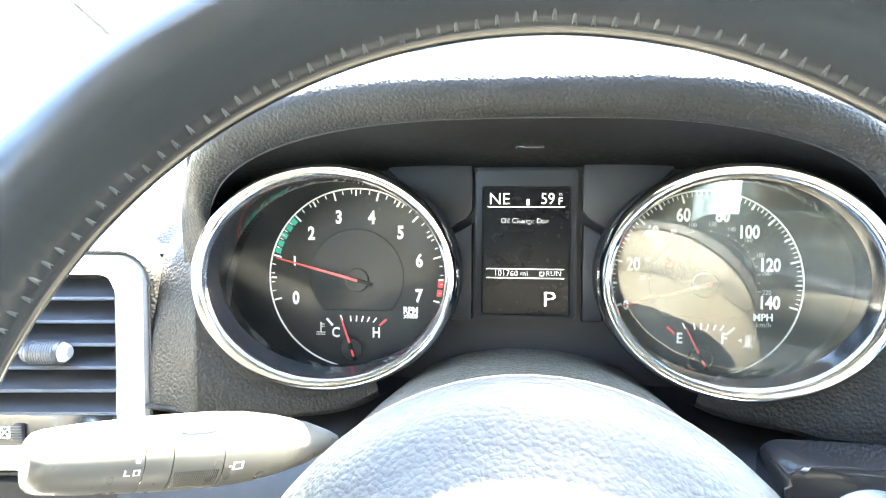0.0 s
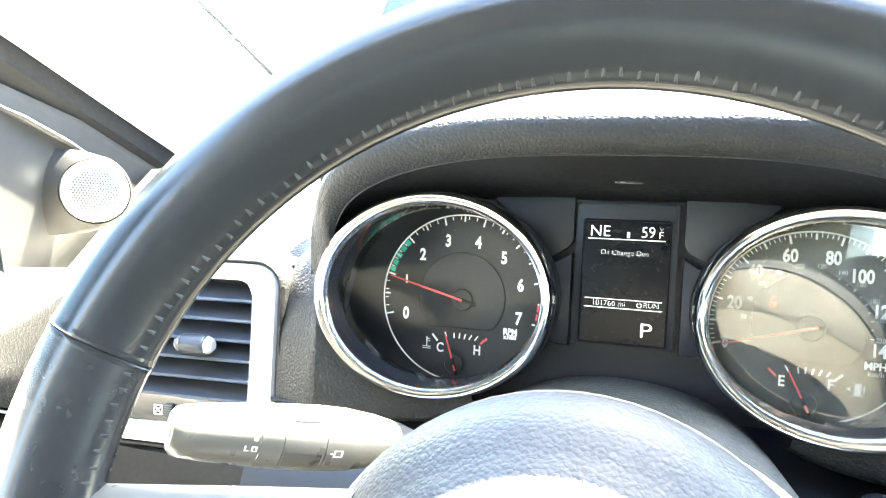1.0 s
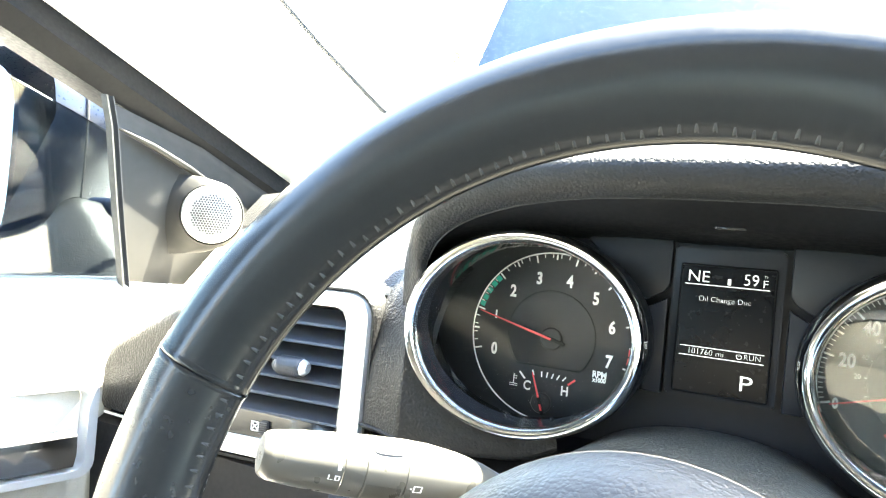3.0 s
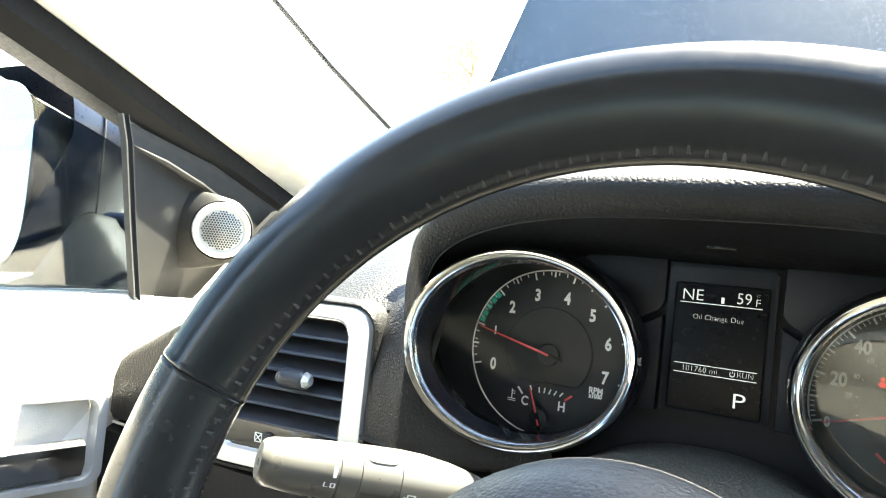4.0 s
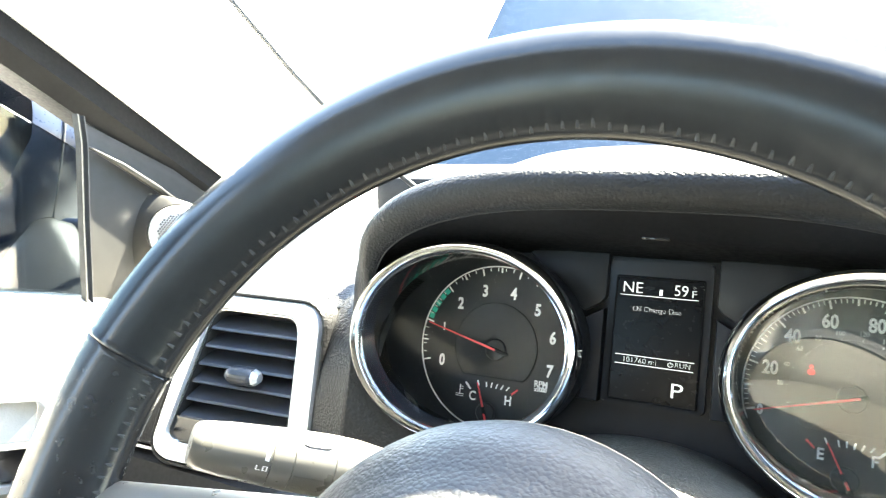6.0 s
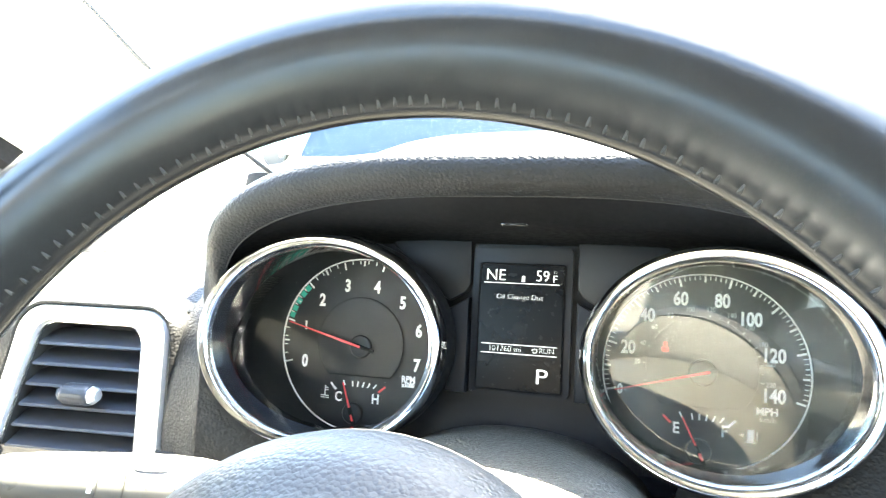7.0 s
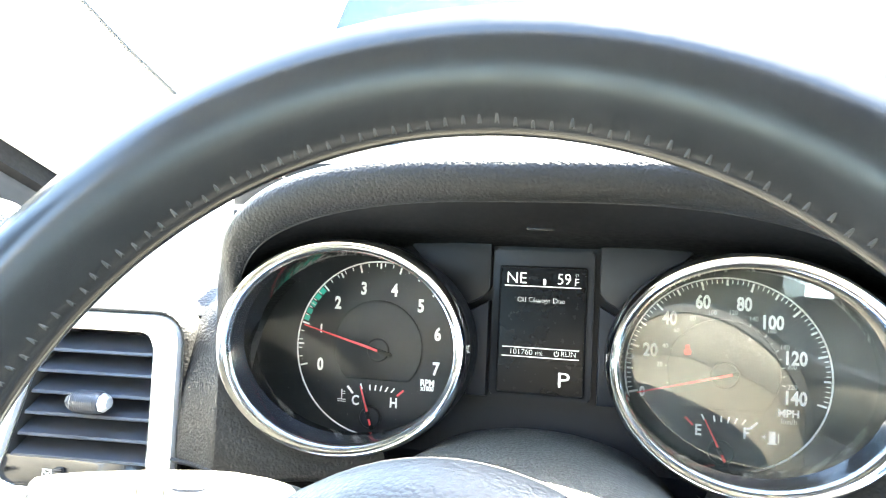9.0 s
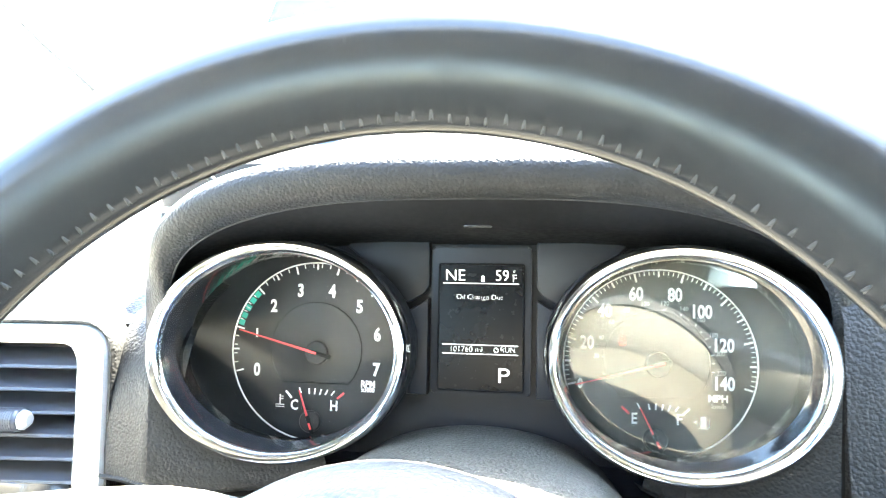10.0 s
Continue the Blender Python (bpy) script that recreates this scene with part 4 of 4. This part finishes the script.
bm.transform(DOORFACE)
part("handle_bowl", bm, BEIGE, pull)
bm = loft([[(x, y - 0.004, z - 0.012) for y, z in ((0.0, -0.018), (-0.004, -0.008), (-0.003, 0.006), (0.004, 0.010), (0.012, 0.004), (0.012, -0.018))] for x in (-0.07, 0.03, 0.046)], close_v=True, caps=True)
bm.transform(DOORFACE)
part("handle_lever", bm, CHROME, pull, "chromed pull lever")
ENDS = ((-0.4445, -0.064, -0.0595), (-0.440, -0.055, -0.0598), (-0.430, -0.048, -0.060), (-0.417, -0.041, -0.060), (-0.397, -0.030, -0.0600), (-0.375, -0.019, -0.0595), (-0.350, -0.010, -0.058), (-0.318, 0.000, -0.0545))
part("dash_end", loft([[(x + 0.002, y + 0.02, zt + 0.008), (x, y + 0.006, zt + 0.006), (x, y + 0.0015, zt + 0.002), (x, y, zt - 0.004), (x, y, min(zt - 0.012, -0.060)), (x, y, -0.094), (x, y + 0.003, -0.100), (x, y + 0.012, -0.1035), (x, y + 0.05, -0.104)] for x, zt, y in ENDS]), GRAIN, dash, "grained end of the dashboard beside the door")
part("end_line", tube([(x, y + 0.004, -0.1035) for x, zt, y in ENDS], 0.0012, 6), SILVER, dash, "thin pale line under the dash end")
part("dash_corner", loft([[(x, y + 0.010, zt + 0.005), (x, y + 0.03, zt + 0.017), (x, 0.03, 0.5 * zt + 0.028), (x, 0.10, 0.062), (x, 0.20, 0.085)] for x, zt, y in ((-0.470, -0.075, -0.0595),) + ENDS]), DOORTRIM, dash, "beige corner of the dash towards the door")
part("knee_panel", loft([[(x, y, z) for x in np.linspace(-0.455, -0.06, 16)] for y, z in ((-0.030, -0.1045), (-0.048, -0.1065), (-0.056, -0.112), (-0.058, -0.13), (-0.045, -0.32))]), KNEE, dash, "dark knee panel under the vent")

bm = loft([[(x, 0.03, -0.02), (x, -0.75, -0.02), (x, -0.75, 0.36), (x, -0.56, 0.30), (x, -0.30, 0.215), (x, -0.05, 0.14), (x, 0.03, 0.115)] for x in (-0.532, -0.528)], close_v=True, caps=True)
pane = part("side_glass", bm, TINT, door, "tinted side window", smooth=False)
pane.visible_shadow = False

mirror = thing("door_mirror", "dark blue door mirror with textured black foot", "mirror", (-0.75, 0.05, 0.1))
rows = []
for s, y in ((0.05, 0.175), (0.6, 0.165), (0.88, 0.13), (1.0, 0.07), (1.0, 0.03), (0.97, 0.02)):
    ring = []
    for t in np.linspace(0, 2 * math.pi, 61)[:-1]:
        x, z = -0.838 + 0.178 * s * math.copysign(abs(math.cos(t)) ** 0.5, math.cos(t)), 0.114 + 0.125 * s * math.copysign(abs(math.sin(t)) ** 0.5, math.sin(t))
        ring.append((x - 0.075 * max(0.0, min(1.0, (0.15 - z) / 0.10)) * max(0.0, (x + 0.838) / 0.178), y, z))
    rows.append(ring)
part("housing", loft(rows, close_v=True), PAINT, mirror)
part("glass", plate([(-0.864 + 0.116 * math.copysign(abs(math.cos(t)) ** 0.5, math.cos(t)), 0.108 + 0.113 * math.copysign(abs(math.sin(t)) ** 0.5, math.sin(t))) for t in np.linspace(0, 2 * math.pi, 61)[:-1]], 0.024, 0.03), MIRROR, mirror)
FOOT_X, FOOT_Z = (-0.86, -0.815, -0.76, -0.727, -0.702, -0.690, -0.680, -0.669, -0.650, -0.621, -0.600, -0.545), (-0.030, -0.018, -0.006, 0.010, 0.023, 0.038, 0.058, 0.072, 0.069, 0.049, 0.030, -0.008)
rows = []
for x in np.linspace(-0.86, -0.545, 46):
    top = float(np.interp(x, FOOT_X, FOOT_Z))
    deep = 0.034 + 0.10 * max(0.0, -0.67 - x)
    slope = 0.55 * (top + 0.040)
    rows.append([(x, deep - slope, -0.060), (x, deep - slope, -0.040), (x, deep - 0.45 * slope, 0.45 * top - 0.016), (x, deep + 0.003, top - 0.006), (x, deep + 0.014, top), (x, deep + 0.050, top - 0.004), (x, deep + 0.060, -0.060)])
part("foot", loft(rows, close_v=True, caps=True), GRAIN, mirror, "grained black swept foot")
part("hinge_block", box((-0.684, 0.070, 0.004), (-0.625, 0.122, 0.074), 0.010, 3), PAINT, mirror, "dark blue hinge block")
part("cap_seam", tube([(-0.838 + 0.1795 * math.copysign(abs(math.cos(t)) ** 0.5, math.cos(t)), 0.052, 0.114 + 0.1265 * math.copysign(abs(math.sin(t)) ** 0.5, math.sin(t))) for t in np.linspace(-1.4, 1.9, 40)], 0.0012, 6), RUBBER, mirror, "seam of the painted cap")

# ---- open bonnet ----
bonnet = thing("open_bonnet", "dusty dark blue bonnet standing open before the windscreen", "car bonnet", (0.35, 0.9, 0.4))
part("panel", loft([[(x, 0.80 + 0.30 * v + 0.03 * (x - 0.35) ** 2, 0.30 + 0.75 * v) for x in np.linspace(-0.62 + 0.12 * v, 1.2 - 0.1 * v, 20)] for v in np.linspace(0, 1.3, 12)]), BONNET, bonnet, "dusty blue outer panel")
part("flange", loft([[(-0.62 + 0.12 * v - dx, 0.80 + 0.30 * v + 0.028 + dy, 0.30 + 0.75 * v) for v in np.linspace(0, 1.3, 12)] for dx, dy in ((0.0, -0.03), (0.014, -0.028), (0.040, -0.018), (0.046, 0.0))]), SILVERBLUE, bonnet, "pale folded edge")
car = thing("car_front", "blue front wings and cowl of the car", "car body", (0.4, 0.9, 0.0), kind="structure", base=UP)
part("cowl", box((-0.60, 0.62, 0.50), (1.38, 1.20, 1.28), 0.03), PLASTIC, car, base=UP)

# ---- wiper ----
wiper = thing("wiper", "black wiper blade on the windscreen", "wiper", (-0.3, 0.3, 0.2))
part("blade", tube([(-0.60, 0.045, 0.452), (-0.526, 0.145, 0.345), (-0.48, 0.211, 0.279), (-0.427, 0.275, 0.216), (-0.33, 0.37, 0.135), (-0.27, 0.43, 0.09)], 0.0035), RUBBER, wiper)

part("dash_knee", loft([[(x, y - 0.25 * max(0.0, x - 0.2), z) for x in np.linspace(0.1685, 0.62, 16)] for y, z in ((-0.052, 0.062), (-0.066, 0.03), (-0.070, -0.03), (-0.074, -0.055), (-0.088, -0.066), (-0.10, -0.085), (-0.10, -0.2))]), GRAIN, dash, "grained dash face beside the gauges")
# ---- switch panel right of the column ----
switch = thing("ignition_switch", "gloss black ignition switch panel with a silver ring", "switch", (0.13, -0.1, -0.07))
part("panel", plate(round_rect(0.106, -0.14, 0.19, -0.064, 0.01), -0.104, -0.07, 0.003), GLOSS, switch)
rows = [[(0.140 + r * math.cos(t), y, -0.094 + r * math.sin(t)) for t in np.linspace(0, 2 * math.pi, 49)[:-1]] for r, y in ((0.022, -0.104), (0.021, -0.109), (0.018, -0.110), (0.016, -0.106), (0.0155, -0.1035))]
part("ring", loft(rows, close_v=True), CHROME, switch)
rows = [[(0.140 + r * math.cos(t), y, -0.094 + r * math.sin(t)) for t in np.linspace(0, 2 * math.pi, 49)[:-1]] for r, y in ((0.0150, -0.1035), (0.0145, -0.108), (0.011, -0.110), (0.001, -0.110))]
part("barrel", loft(rows, close_v=True), PLASTIC, switch)

# ---- small symbols on the dials ----
YD = -0.0012
belt = [plate(ellipse(0.0795, 0.0138, 0.0011, 0.0011, 16), YD - 0.0016, YD), plate(round_rect(0.0778, 0.0096, 0.0812, 0.0124, 0.0010), YD - 0.0016, YD)]
part("belt_light", merge(*belt), LAMP_RED, speedo, "glowing red warning light", smooth=False)
pump = [bars(0.1215, -0.0345, 0.1247, -0.0282, YD), bars(0.1207, -0.0350, 0.1255, -0.0344, YD), bars(0.1259, -0.0340, 0.1264, -0.0290, YD), plate([(0.1175, -0.0314), (0.1198, -0.0302), (0.1198, -0.0326)], YD - 0.0003, YD)]
part("fuel_symbol", merge(*pump), WHITE, speedo, smooth=False)
temp = [bars(-0.1233, -0.0325, -0.1227, -0.0265, YD), bars(-0.1226, -0.0280, -0.1208, -0.0276, YD), bars(-0.1226, -0.0295, -0.1208, -0.0291, YD), bars(-0.1258, -0.0330, -0.1203, -0.0325, YD), bars(-0.1258, -0.0342, -0.1203, -0.0338, YD)]
part("coolant_symbol", merge(*temp), WHITE, tach, smooth=False)

# ---- far off through the windscreen ----
far = thing("parked_car", "small pale car parked far off on the concrete", "car", (-9.2, 17.8, 0.0), base=UP)
AUTO = pose(-9.2, 17.8, 0.0, 0, 0, 25)
TEAL = material("teal_paint", (0.06, 0.20, 0.20), 0.3, coat=0.6)
prof = [(-2.1, 0.35), (-2.15, 0.7), (-1.9, 0.92), (-1.0, 1.0), (-0.4, 1.42), (0.9, 1.45), (1.6, 1.02), (2.1, 0.9), (2.15, 0.4)]
part("body", loft([[(x * k, y, z * (1 if k == 1 else 0.97)) for x, z in prof] for y, k in ((-0.85, 0.97), (-0.75, 1), (0.75, 1), (0.85, 0.97))], caps=True), TEAL, far, base=AUTO)
part("window", plate([(-0.85, 1.02), (-0.35, 1.36), (0.85, 1.38), (1.4, 1.04)], -0.87, -0.84), GLOSS, far, base=AUTO)
part("tail_lamp", box((1.9, -0.87, 0.72), (2.16, -0.4, 0.88), 0.03), RED, far, base=AUTO)
for x in (-1.35, 1.35):
    for y in (-0.78, 0.78):
        part("wheel", tube([(x, y - 0.1, 0.32), (x, y + 0.1, 0.32)], 0.32, 20), RUBBER, far, base=AUTO)
tree = thing("tree", "autumn tree with orange leaves far off", "tree", (-9.8, 19.6, 0.0), base=UP)
BARK = material("bark", (0.14, 0.10, 0.07), 0.9)
LEAF = material("orange_leaf", (0.42, 0.20, 0.05), 0.7, var=0.4, scale=2.0)
part("trunk", tube([(-9.8, 19.6, 0), (-9.78, 19.62, 1.2), (-9.72, 19.6, 2.2), (-9.8, 19.7, 3.4)], [0.14, 0.11, 0.08, 0.03], 8), BARK, tree, base=UP)
for k in range(5):
    an = k * 1.3
    part("limb", tube([(-9.76, 19.6, 1.3 + 0.3 * k), (-9.76 + 0.5 * math.cos(an), 19.6 + 0.5 * math.sin(an), 1.9 + 0.3 * k), (-9.76 + 0.9 * math.cos(an), 19.6 + 0.9 * math.sin(an), 2.3 + 0.3 * k)], [0.05, 0.035, 0.015], 6), BARK, tree, base=UP)
verts, faces = [], []
for k in range(620):
    an, r, h = random.uniform(0, 6.283), 1.1 * random.random() ** 0.5, random.uniform(1.3, 3.3)
    r *= 1 - 0.5 * abs(h - 2.5) / 1.4
    if math.sin(an * 3 + h * 4) < -0.5:
        continue
    p = Vector((-9.78 + r * math.cos(an), 19.6 + r * math.sin(an), h))
    d1 = Vector((random.uniform(-1, 1), random.uniform(-1, 1), random.uniform(-1, 1))).normalized() * 0.07
    d2 = d1.cross(Vector((random.uniform(-1, 1), random.uniform(-1, 1), 0.3))).normalized() * 0.045
    n0 = len(verts)
    verts += [p - d1, p + d2, p + d1, p - d2]
    faces.append((n0, n0 + 1, n0 + 2, n0 + 3))
me = bpy.data.meshes.new("tmp_leaf")
me.from_pydata([tuple(v) for v in verts], [], faces)
bm = bmesh.new()
bm.from_mesh(me)
bpy.data.meshes.remove(me)
part("crown", bm, LEAF, tree, base=UP, smooth=False, kind="stuff")
